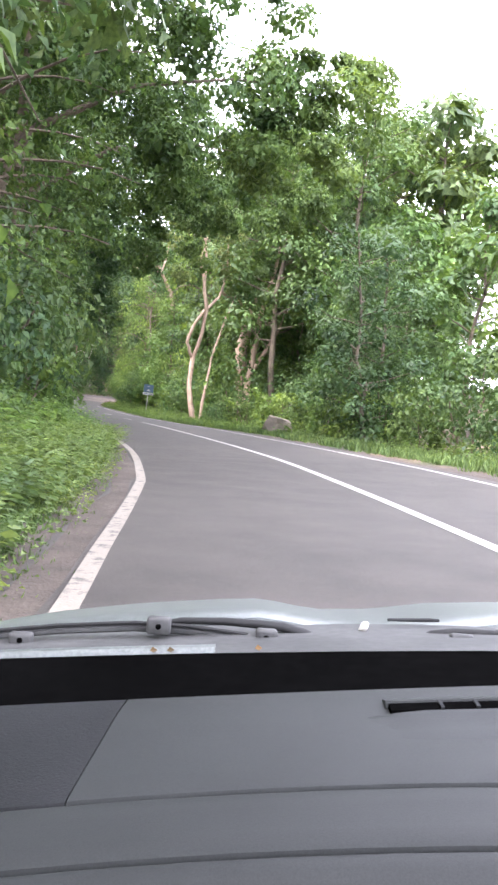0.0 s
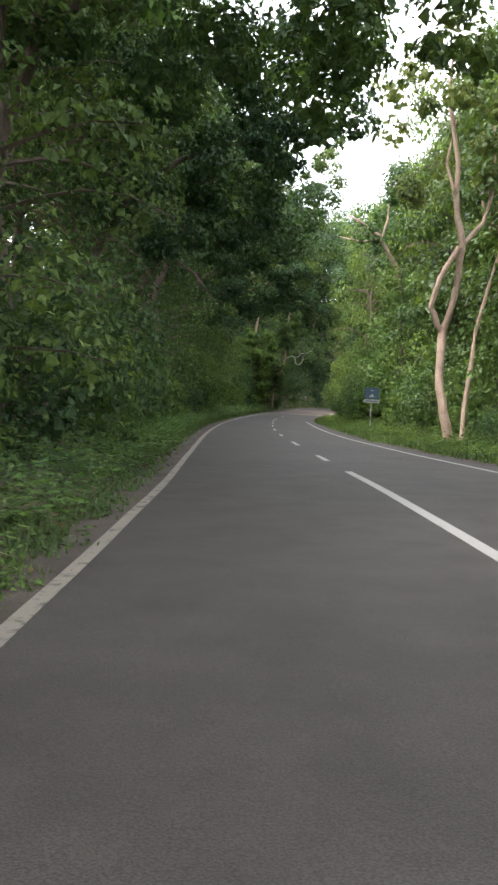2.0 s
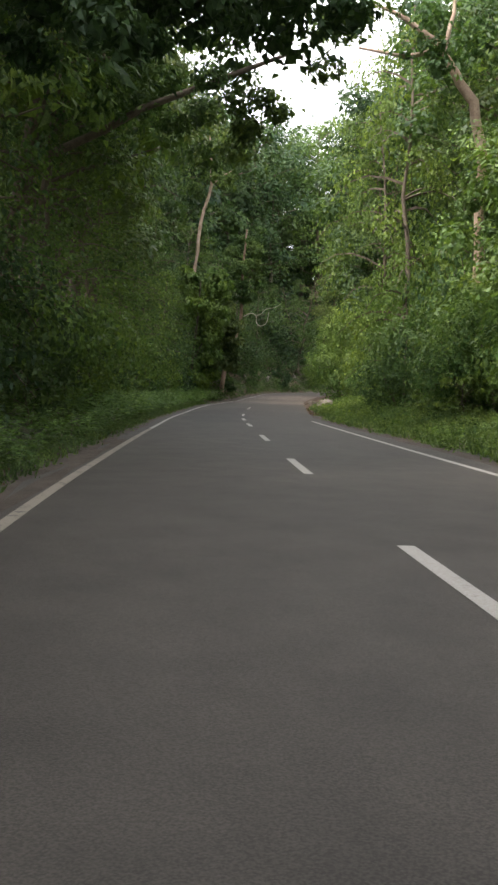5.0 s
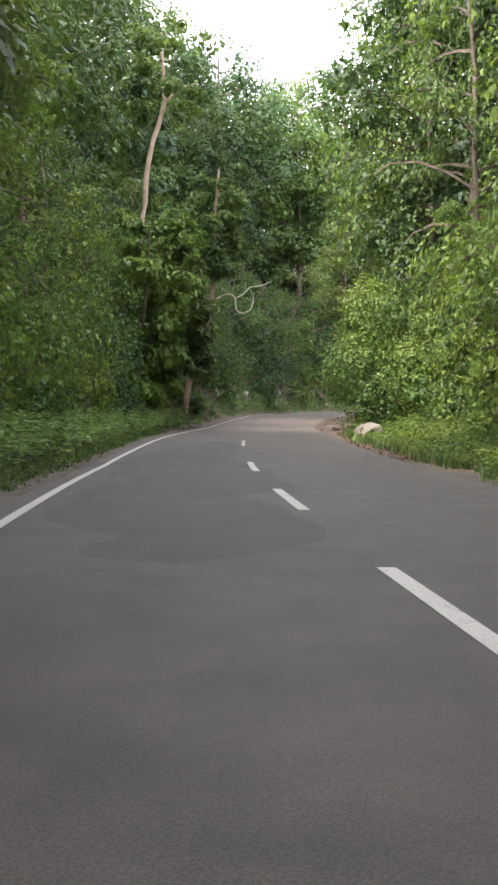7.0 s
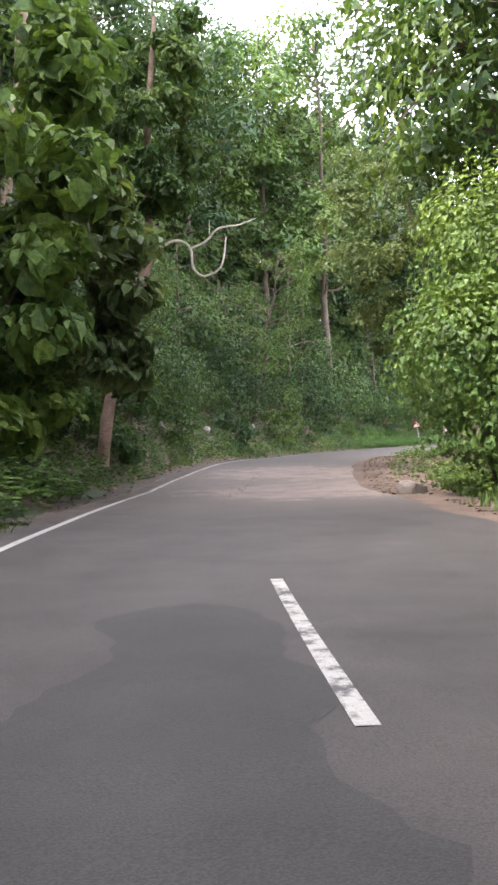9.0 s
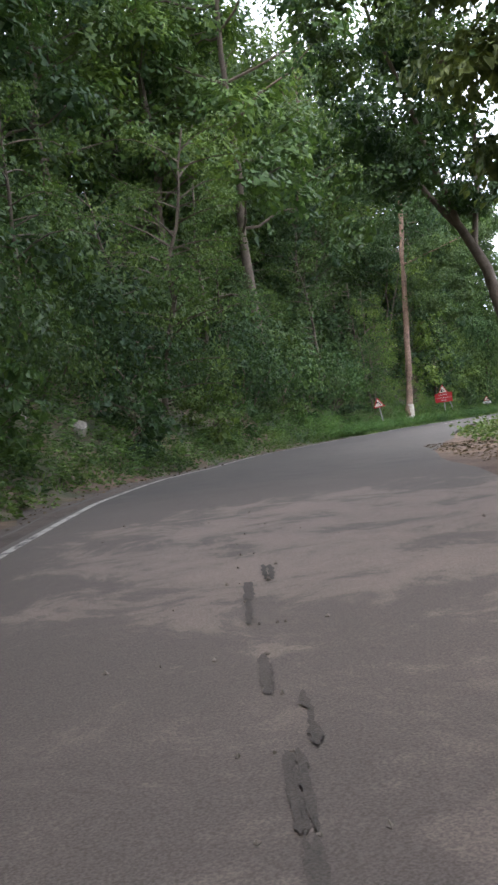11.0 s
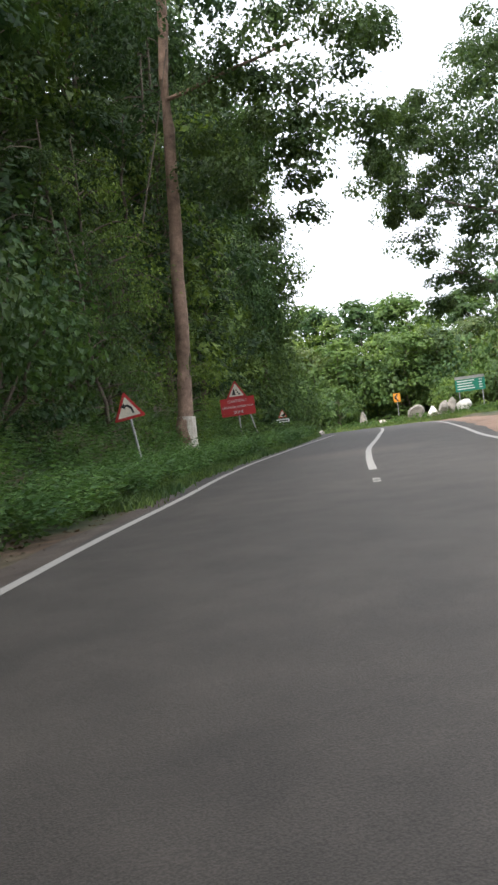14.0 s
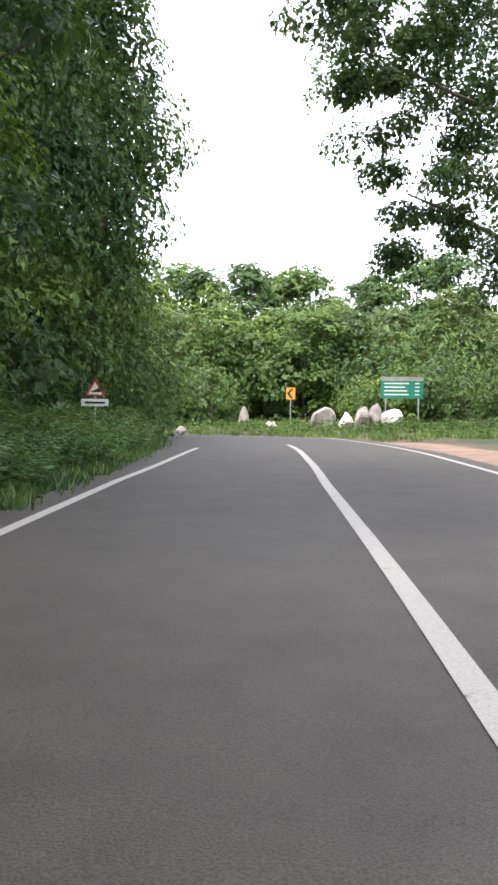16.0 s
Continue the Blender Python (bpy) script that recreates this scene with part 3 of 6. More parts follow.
def make_mound(i, mat, label, name="creeper_mound", plain=False):
    r = np.random.default_rng(200 + i)
    lobes = [(r.normal(0, 0.5), r.normal(0, 0.5), 3.2, 1.9, 1.9, 400)]
    lobes += [(1.9 * math.cos(a), 1.9 * math.sin(a), r.uniform(1.2, 2.4), r.uniform(1.3, 1.8), r.uniform(1.2, 1.8), 280) for a in r.uniform(0, 0.8) + np.arange(5) * 1.257]
    stems, crown = dome_meshes(210 + i, lobes, 0.23 if plain else 0.19, mat, plain)
    ob = new(name)
    for stem in stems:
        part("stem", stem, None, ob)
    part("crown", crown, None, ob)
    ob.empty_display_size = 0.2
    return tagged(ob, label, "bush", "creeper-covered bushes of the forest edge")


WOODS, HILL, SHRUBS = "trees of the roadside forest", "trees of the wooded hillside", "shrubs along the road"
TREES = {
    "near": [make_tree("forest_tree", tree_meshes(11 + i, 13, 0.17, 38, 0.5, 13.2, 3.6, 122, 0.162, m, BARK, heart=1.35, **kw), lab, "tree", WOODS)
             for i, (m, lab, kw) in enumerate((
                 (LEAF, "leafy green forest tree with boughs hanging low over the verge", dict(droop=0.3)),
                 (LEAF_DARK, "dark green forest tree draped in creepers down to the ground", dict(droop=0.65, lift=0.1)),
                 (LEAF, "dense green forest tree with layered leaf sprays", dict(droop=0.15, lift=0.35)),
                 (LEAF_BRIGHT, "bright green leafy tree covered in creepers", dict(droop=0.4, lift=0.25))))],
    "mid": [make_tree("forest_tree", lobed_meshes(91 + i, 13, 0.17, 24, 0.7, 12.8, 3.4, 1.45, 190, 0.25, m, BARK), lab, "tree", WOODS)
            for i, (m, lab) in enumerate(((LEAF, "green forest tree, leafy from top to foot"), (LEAF_DARK, "dark forest tree hung with creepers"),
                                          (LEAF_BRIGHT, "light green leafy tree at the wood's edge")))],
    "tall": [make_tree("tall_forest_tree", lobed_meshes(31 + i, 21, 0.24, 24, 6.5, 21.5, 5.0, 1.9, 290, 0.28, m, BARK, 0.9), lab, "tree", WOODS)
             for i, (m, lab) in enumerate((
                 (LEAF, "tall broadleaf forest tree whose crown hangs over the road"),
                 (LEAF_OLIVE, "tall olive-green forest tree with a brown trunk"),
                 (LEAF_DARK, "tall dark-crowned forest tree"),
                 (LEAF_BRIGHT, "tall light green forest tree with a brown trunk")))],
    "back": [make_tree("hillside_tree", lobed_meshes(51 + i, 15, 0.2, 18, 1.4, 15.5, 4.2, 1.9, 165, 0.5, m, b, 0.8), lab, "tree", HILL)
             for i, (m, b, lab) in enumerate((
                 (LEAF, BARK, "green hillside forest tree, leafy to its foot"),
                 (LEAF_BRIGHT, BARK, "light green sunlit hillside tree"),
                 (LEAF_OLIVE, BARK, "yellowish green hillside tree"),
                 (LEAF_DARK, BARK, "dark green hillside forest tree")))],
    "shrub": [make_tree("shrub", tree_meshes(71 + i, 2.0, 0.035, 18, 0.15, 2.1, 1.35, 26, 0.2, m, BARK, 0.2, 0.05, core=8, thick=0.015, width=0.5, lift=0.5, droop=0.4), lab, "shrub", SHRUBS)
              for i, (m, lab) in enumerate((
                  (LEAF, "bushy green roadside shrub"), (LEAF_BRIGHT, "bright green leafy roadside shrub"), (LEAF_DARK, "dark green roadside shrub")))],
}
TREES["mound"] = [make_mound(i, m, lab) for i, (m, lab) in enumerate((
    (LEAF_DARK, "dark mound of creepers over the forest edge"), (LEAF, "green mound of creepers over bushes"),
    (LEAF_BRIGHT, "light green mound of creepers, coloured as if in the sun")))]
TREES["thicket"] = [make_mound(10 + i, m, lab, "hillside_thicket", True) for i, (m, lab) in enumerate((
    (LEAF_DARK, "dark thicket of creepers on the wooded slope"), (LEAF, "green thicket among the hillside trees"),
    (LEAF_BRIGHT, "light green thicket in the sun")))]
USED = set()
rng = np.random.default_rng(5)


def plant(kind, x, y, scale=1.0, which=None, sink=0.1, tall=1.0, turn=None, z=None):
    k = int(rng.integers(3 if kind == "near" else len(TREES[kind]))) if which is None else int(rng.choice(which)) if isinstance(which, tuple) else which
    t = TREES[kind][k]
    m = pose(x, y, (gz(x, y) if z is None else z) - sink, rng.normal(0, 2), rng.normal(0, 2), rng.uniform(0, 360) if turn is None else turn)
    m = m @ Matrix.Diagonal((scale, scale, scale * tall, 1))
    if (kind, k) not in USED:
        USED.add((kind, k))
        t.matrix_basis = m
        return t
    c = copy_thing(t, m)
    c.matrix_basis = m
    return c


CLEAR = ((39.4, 131.4, 3.6), (33.8, 126.2, 2.4), (45.2, 136.2, 2.6), (55.6, 146.0, 3.2))  # open ground before the signs and the limewashed tree


def row(kind, y0, y1, step, off, jitter, scale, gap=(0, 0), **kw):
    """A loose row of plants beside the road between two places along it."""
    for s in np.arange(station_at(y0), station_at(y1), step):
        x, y = place(s + rng.normal(0, step * 0.22), off + rng.normal(0, jitter))
        if any(math.hypot(x - a, y - b) < r for a, b, r in CLEAR):
            continue
        ob = plant(kind, x, y, rng.uniform(*scale), **kw)
        if gap[0] < y < gap[1]:  # the bare-topped trunk stands in the open
            ob.matrix_basis = pose(21 + (y - gap[0]) * 0.2, y + 6, gz(21, y), 0, 0, 40) @ Matrix.Diagonal((1.5, 1.5, 1.5, 1))


# left of the straight: a wall of forest, and crowns that hang over the road
row("near", -86, 18, 5.4, -8.3, 0.5, (0.85, 1.1))
# the brighter leaf colour here stands in for sun on the trees
row("near", 18, 56, 5.4, -8.3, 0.5, (0.85, 1.1), which=(0, 3, 3))
row("tall", -82, 56, 8.0, -9.8, 0.8, (0.95, 1.15))
row("tall", -64, 58, 12, -15, 1.5, (1.15, 1.4))
row("shrub", -68, 60, 4.6, -6.2, 0.35, (0.6, 1.0))
# left of the climb: a steep wooded hillside
row("near", 58, 65, 4.4, -10.0, 0.6, (0.75, 1.0))
row("near", 66, 79, 4.4, -12.5, 0.5, (0.75, 1.0))
row("near", 80, 124, 5.4, -10.0, 0.8, (0.75, 1.0))
row("mid", 124, 148, 6.5, -14.0, 1.2, (0.95, 1.25))
row("tall", 58, 112, 7.5, -17, 1.5, (1.2, 1.5), which=(0, 2))
row("back", 56, 150, 7.0, -21, 2.0, (1.2, 1.5), which=(0, 3))
row("back", 56, 142, 8.0, -28, 2.5, (1.6, 2.0), which=(0, 3, 2))
row("shrub", 62, 150, 4.6, -7.0, 0.5, (0.6, 1.1), which=(0, 2))
row("tall", 114, 140, 6.5, -17, 1.2, (1.2, 1.45), which=(0, 2))
row("mid", 130, 150, 4.5, -10.5, 0.8, (0.9, 1.15))
# right of the straight: a grass verge, then the wood
row("mid", -56, -24, 5.0, 13.2, 1.3, (0.7, 0.95), which=(0, 1, 0))
row("mid", -22, -2, 4.5, 17.5, 0.8, (0.75, 1.0), which=(0, 2))
row("mid", 0, 24, 5.0, 13.2, 1.3, (0.7, 0.95), which=(0, 2, 1))
row("tall", -19, 40, 5.5, 14.8, 1.3, (1.05, 1.3), which=(1, 0, 2), gap=(18, 45))
row("tall", -8, 34, 7, 20, 1.5, (1.15, 1.4), which=(1, 2, 0))
row("back", -36, 40, 7.0, 21, 2.0, (0.9, 1.2), which=(0, 1, 2))
row("back", -14, 30, 6.0, 30, 3.0, (1.5, 1.9), which=(0, 1, 2))
row("shrub", -56, 24, 4.2, 10.2, 0.8, (0.7, 1.2), which=(0, 1, 1))
# right, into the bend
# bright leaves only: the lit look of this side is put into their colour
row("mid", 22, 36, 4.0, 12.2, 0.8, (0.75, 1.0), which=2)
row("tall", 45, 66, 6.5, 16, 1.0, (1.15, 1.4), which=(0, 1, 3))
row("tall", 66, 86, 6.5, 15, 1.0, (1.3, 1.55))
row("shrub", 26, 62, 2.6, 9.0, 0.6, (0.7, 1.2), which=(0, 1, 1))
row("mid", 74, 98, 4.5, 11.5, 0.8, (0.65, 0.85), which=1)
# creepers that close the forest's edge
row("mound", -78, 18, 5.0, -8.0, 0.4, (0.8, 1.15), which=(0, 1))
# lighter green mixed in as painted sunlight on the creepers
row("mound", 18, 58, 5.0, -8.0, 0.4, (0.8, 1.15), which=(1, 2))
row("mound", 40, 66, 3.6, 12.6, 0.6, (1.1, 1.4), which=(1, 2), tall=1.6)
for x, y, sc in ((13.0, -10.4, 1.7), (11.0, -14.2, 0.7), (15.0, -13.4, 1.1), (16.4, -9.0, 1.2), (9.4, -13.6, 0.45)):
    plant("mound", x, y, sc, which=1)
row("mound", 60, 128, 4.0, -9.2, 0.5, (0.8, 1.2), which=(0, 0, 1))
row("thicket", 62, 128, 4.6, -13.0, 0.7, (1.2, 1.6), which=(0, 1))
row("thicket", 60, 126, 6.0, -17.0, 1.0, (1.5, 1.9), which=(0, 1))
row("thicket", 56, 122, 7.0, -22.0, 1.2, (2.1, 2.6), which=(0, 1, 1))
row("thicket", 56, 118, 9.0, -29.0, 1.5, (2.8, 3.4), which=(0, 1, 2))
row("mound", -58, -24, 6.0, 12.2, 0.6, (0.8, 1.15), which=(0, 1))
row("mound", -20, 0, 4.5, 16.5, 0.6, (0.9, 1.2), which=(0, 1))
row("mound", 2, 46, 4.6, 11.6, 0.6, (0.9, 1.3), which=(1, 2))
# large bushes where the road bends out of sight
for x, y, sc, w in ((13.6, 69.5, 0.72, 3), (15.2, 74.5, 0.62, 0), (13.4, 61.0, 0.55, 3), (12.6, 55.0, 0.72, 3), (12.0, 50.0, 0.6, 0), (-6.2, 44, 0.62, 3), (-5.6, 51, 0.66, 0), (-4.2, 57.5, 0.66, 3), (-4.4, 63, 0.55, 0)):
    plant("near", x, y, sc, which=w)
for x, y, sc, w in ((14.6, 61, 1.4, 0), (15.4, 67.5, 1.2, 2), (17.0, 73.5, 1.25, 0), (19.0, 80, 1.3, 2), (13.0, 54, 1.3, 0), (22, 70, 1.5, 2), (12.0, 46.5, 1.5, 3), (-7.6, 48, 1.5, 0), (-7.4, 37, 1.45, 2), (-7.8, 25, 1.4, 0)):
    if math.hypot(x - 4, y - 50) < 17:
        plant("near", x, y, sc * 0.85, which=w, tall=1.5)
    else:
        plant("tall", x, y, sc, which=w)
# beyond the last bend: scrub and open woodland
FAR = (41, 126)


def belt(kind, count, w0, w1, d0, d1, scale, sink=0.4, **kw):
    """Plants spread over an arc round the place where the road turns."""
    for i in range(count):
        w, d = radians(w0 + (w1 - w0) * (i + rng.uniform(0, 1)) / count), rng.uniform(d0, d1)
        if d < 80 and 45 < math.degrees(w) < 55:
            d += 16  # the bend marker stands in the open
        plant(kind, FAR[0] + d * math.sin(w), FAR[1] + d * math.cos(w), rng.uniform(*scale), sink=sink, **kw)


belt("shrub", 28, 32, 64, 64, 70, (1.0, 1.9), which=(0, 1))
belt("thicket", 22, 30, 64, 68, 76, (0.8, 1.3), which=(1, 1, 2))
belt("thicket", 20, 30, 64, 78, 88, (1.5, 2.1), which=(1, 2, 2))
belt("back", 24, 29, 64, 80, 94, (0.8, 1.05), which=(0, 1, 1, 2), sink=0.6, tall=0.75)
belt("thicket", 14, 29, 62, 94, 106, (2.2, 3.0), which=(1, 2))
belt("back", 22, 28, 62, 96, 116, (1.1, 1.5), which=(0, 1, 1, 2), sink=0.8, tall=0.9)


# ---------------------------------------------------------------- undergrowth
def ground_cover(name, label, y0, y1, lat0, lat1, count, leaf, mat, seed, height=0.35, blades=False, gather=0.5):
    """Low plants by the thousand: leafy herbs in clumps, or grass blades."""
    r = np.random.default_rng(seed)
    per = 9 if blades else 14
    n = count // per
    s = r.uniform(station_at(y0), station_at(y1), n)
    lat = lat0 + (lat1 - lat0) * r.uniform(0, 1, n) ** 0.8
    k = np.clip(np.searchsorted(STATION, s), 0, len(MID) - 1)
    base = MID[k] + RIGHT[k] * lat[:, None]
    z = ground_z(base[:, 0], base[:, 1])
    who = np.repeat(np.arange(n), per)
    h = height * r.uniform(0.4, 1.5, n)[who]
    a = r.uniform(0, 2 * math.pi, len(who))
    out = np.stack([np.cos(a), np.sin(a), np.zeros(len(who))], 1)
    g = Geo()
    if blades:
        p = np.c_[base[who] + r.normal(0, 0.12, (len(who), 2)), z[who] - 0.03]
        g.leaves(p, out * 0.55 + np.array([0, 0, 1.0]), leaf * (0.6 + h / height * 0.5).mean(), r, 0.05, -0.1)
    else:
        lev = r.uniform(0.15, 1, len(who))
        p = np.c_[base[who] + out[:, :2] * (gather * 0.35 * r.uniform(0.1, 1, len(who)))[:, None], z[who] + h * lev]
        g.leaves(p, out + np.array([0, 0, 0.15]) - np.array([0, 0, 0.5]) * (1 - lev)[:, None], leaf, r, 0.36)
    tagged(new(name, g.mesh(name, mat)), label, "undergrowth", kind="stuff")


def ferns(name, label, y0, y1, lat0, lat1, count, seed, mat, length=0.75, pairs=8):
    """Ferns: rosettes of arching fronds with paired leaflets."""
    r = np.random.default_rng(seed)
    g = Geo()
    for i in range(count):
        x, y = place(r.uniform(station_at(y0), station_at(y1)), r.uniform(lat0, lat1))
        z = gz(x, y)
        for a in np.linspace(0, 2 * math.pi, int(r.integers(6, 9)), endpoint=False) + r.uniform(0, 6):
            o = np.array([math.cos(a), math.sin(a), 0])
            sd = np.array([-o[1], o[0], 0])
            t = np.repeat(np.linspace(0.2, 1, pairs), 2)
            sg = np.tile([1.0, -1.0], pairs)
            long = length * r.uniform(0.7, 1.3)
            p = np.array([x, y, z]) + o * (0.8 * long * t)[:, None] + np.array([0, 0, 1.0]) * (long * (2.0 * t - 1.15 * t * t))[:, None]
            g.leaves(p, sd * sg[:, None] + o * 0.45 - np.array([0, 0, 0.15]), (0.3 if pairs < 9 else 0.21) * long * (1.12 - t), r, 0.17 if pairs < 9 else 0.2, 0.03, plain=pairs < 9)
    tagged(new(name, g.mesh(name, mat)), label, "ferns", kind="stuff")


ferns("fern_bank", "bright green ferns crowding the road's verge", -84, -50, -7.8, -5.0, 280, 3, FERN, 0.95)
ferns("fern_bank", "green ferns on the bank beside the road", 20, 66, -8.4, -4.3, 520, 4, FERN, 1.05)
ferns("fern_bank", "green ferns under the trees at the road's edge", 82, 150, -9.0, -5.2, 460, 5, FERN, 0.85)
ground_cover("leafy_undergrowth", "low leafy green herbs under the trees", -104, 62, -9.5, -4.4, 26000, 0.11, LEAF, 6)
ground_cover("leafy_undergrowth", "low leafy green herbs on the steep bank", 60, 150, -11.5, -5.1, 30000, 0.14, LEAF, 7, 0.5)
ground_cover("leafy_undergrowth", "low leafy green plants beside the grass", -90, 66, 5.6, 12.5, 20000, 0.15, LEAF, 8, 0.5)
ground_cover("leafy_undergrowth", "low dark leafy plants inside the bend", 64, 104, 3.9, 11, 11000, 0.14, LEAF, 9, 0.4)
ground_cover("leafy_undergrowth", "low herbs spilling to the asphalt's edge", -80, 60, -5.3, -3.95, 19000, 0.065, LEAF, 41, 0.24)
ground_cover("leafy_undergrowth", "lush low herbs behind the gravel", 60, 150, -7.2, -4.6, 22000, 0.11, LEAF, 42, 0.4)
ground_cover("leafy_undergrowth", "bright low herbs along the right edge", -34, 36, 4.1, 8.5, 18000, 0.11, LEAF_BRIGHT, 43, 0.35)
ground_cover("verge_grass", "tufts of grass at the ferns' foot", -80, -58, -5.0, -3.62, 11000, 0.17, GRASS, 44, blades=True)
ground_cover("leafy_undergrowth", "low mixed herbs at the ferns' foot", -80, -58, -5.0, -3.66, 9000, 0.055, FERN_PALE, 45, 0.18)
ground_cover("verge_grass", "short grass round the boulders", 147, 186, 4.4, 20, 26000, 0.26, GRASS, 46, blades=True)
ground_cover("leafy_undergrowth", "low herbs round the boulders", 147, 186, 7.5, 22, 16000, 0.2, LEAF_BRIGHT, 47, 0.45)
ground_cover("verge_grass", "short green grass on the verge", -95, 62, 4.3, 9.0, 32000, 0.3, GRASS, 10, blades=True)
ground_cover("verge_grass", "thin grass at the edge of the shoulder", -80, 60, -5.4, -4.0, 15000, 0.17, GRASS, 11, blades=True)
ground_cover("verge_grass", "thin grass at the edge of the shoulder", 60, 146, -6.8, -5.3, 11000, 0.2, GRASS, 12, blades=True)
ground_cover("verge_grass", "grass behind the bare soil", 128, 150, 9, 26, 9000, 0.3, GRASS, 13, blades=True)


def litter(name, label, y0, y1, lat0, lat1, count, seed):
    r = np.random.default_rng(seed)
    s = r.uniform(station_at(y0), station_at(y1), count)
    k = np.clip(np.searchsorted(STATION, s), 0, len(MID) - 1)
    lat = r.uniform(lat0, lat1, count)
    base = MID[k] + RIGHT[k] * lat[:, None]
    z = np.maximum(ground_z(base[:, 0], base[:, 1]), road_z(s, lat) - 0.012) + 0.012
    a = r.uniform(0, 2 * math.pi, count)
    g = Geo()
    g.leaves(np.c_[base, z], np.stack([np.cos(a), np.sin(a), 0.1 * r.normal(0, 1, count)], 1), 0.09, r, 0.36, 0.08)
    tagged(new(name, g.mesh(name, LITTER)), label, "fallen leaves", kind="stuff")


litter("leaf_litter", "dry brown fallen leaves on the shoulder", -104, 60, -5.0, -4.0, 2200, 20)
litter("leaf_litter", "dry brown fallen leaves on the gravel shoulder", 60, 140, -5.4, -4.0, 1400, 21)
litter("leaf_litter", "reddish fallen leaves along the bend's inner edge", 42, 64, 4.0, 5.2, 1500, 22)
litter("leaf_litter", "reddish fallen leaves on the inside of the bend", 66, 92, 2.9, 4.6, 2200, 23)
ferns("fern_bank", "lush green ferns spilling over the shoulder", 112, 152, -7.2, -4.35, 300, 25, FERN, 0.72)
ferns("fern_bank", "tall lush ferns crowding the sign's foot", 113, 140, -8.0, -4.3, 430, 30, FERN, 0.8, 12)
ground_cover("leafy_undergrowth", "high leafy herbs banked up behind the edge line", 128, 150, -7.6, -4.7, 15000, 0.13, LEAF, 48, 0.85)
ground_cover("verge_grass", "fresh grass along the edge line", 116, 148, -5.2, -4.02, 12000, 0.22, GRASS, 49, blades=True)
ground_cover("leafy_undergrowth", "bright low herbs crowding the grassy bank", 34, 72, 4.9, 11, 12000, 0.16, LEAF_BRIGHT, 26, 0.45)
ground_cover("verge_grass", "grass on the sunny bank", 20, 72, 4.7, 9.5, 14000, 0.32, GRASS, 27, blades=True)
ferns("fern_bank", "tall yellow-green ferns leaning over the shoulder", -75, -56, -5.9, -3.9, 330, 28, FERN_PALE, 0.62, 15)
ferns("fern_bank", "low green ferns between the herbs of the shaded verge", -58, 20, -6.6, -4.15, 420, 29, FERN, 0.7)


# ---------------------------------------------------------------- trees with a shape of their own
def hero(name, label, bark, stems, leaves=(), mat=LEAF, seed=0, sides=9):
    """A tree drawn limb by limb. stems: lists of (x, y, z, radius); the first is the trunk. leaves: boughs along a stem."""
    r = np.random.default_rng(seed)
    ob = new(name)
    ob.location = stems[0][0][:3]
    base = np.array(stems[0][0][:3])
    for i, st in enumerate(stems):
        g = Geo()
        pts, rad = [], []
        for a, b in zip(st[:-1], st[1:]):
            for t in (0, 0.34, 0.67):
                q = np.array(a) * (1 - t) + np.array(b) * t
                pts.append((q[:3] - base + (r.normal(0, q[3] * 0.22, 3) if t else 0)).tolist())
                rad.append(q[3] * (1 + (r.normal(0, 0.06) if t else 0)))
        pts.append((np.array(st[-1][:3]) - base).tolist())
        rad.append(st[-1][3])
        if i == 0:
            pts.insert(0, [pts[0][0], pts[0][1], pts[0][2] - 0.7])
            rad.insert(0, rad[0] * 1.25)
        g.tube(pts, rad, sides)
        part("trunk" if i == 0 else "branch", g, bark, ob, smooth=True)
    for path, count, reach, per, leaf in leaves:
        g = Geo()
        rel = (np.array(path) - base).tolist()
        boughs(g, None, r, rel, count, rel[0][2], rel[-1][2], reach, per, leaf, width=reach * 0.25, lift=0.3, oval=leaf > 0.35)
        part("crown", g, mat, ob)
    return tagged(ob, label, "tree")


def up(x, y, *rest):
    return (x, y, gz(x, y)) + rest


hero("forked_tree", "bare pale forked tree with a looped double stem", BARK_PALE, [
    [up(7.75, -11.8, 0.26), (7.35, -11.8, 1.6, 0.21), (7.1, -11.6, 3.2, 0.19), (7.15, -11.4, 5.3, 0.2)],
    [(7.15, -11.4, 5.2, 0.15), (6.5, -11.6, 6.3, 0.13), (6.75, -11.9, 7.6, 0.12), (7.45, -12.2, 9.0, 0.13)],
    [(7.15, -11.4, 5.2, 0.17), (7.5, -11.7, 6.8, 0.15), (7.62, -12.1, 9.1, 0.16), (7.15, -12.4, 10.8, 0.13), (7.05, -12.6, 12.6, 0.11), (6.4, -12.7, 15.4, 0.09), (6.5, -12.7, 18, 0.05)],
    [(7.6, -12.1, 9.1, 0.12), (8.5, -12.0, 10.2, 0.09), (8.9, -12.0, 12.1, 0.08), (8.7, -12.0, 14.5, 0.05)],
    [(7.15, -12.4, 10.8, 0.08), (6.6, -12.3, 12.6, 0.06), (6.9, -12.3, 14.6, 0.04)],
    [up(8.25, -11.9, 0.13), (8.35, -11.9, 2.6, 0.11), (8.55, -11.9, 5.3, 0.09), (9.3, -11.8, 8.6, 0.07), (9.9, -11.6, 10.6, 0.04)],
], [([(6.6, -12.5, 12), (6.5, -12.6, 19)], 16, 3.0, 110, 0.24)], LEAF_OLIVE, 1)
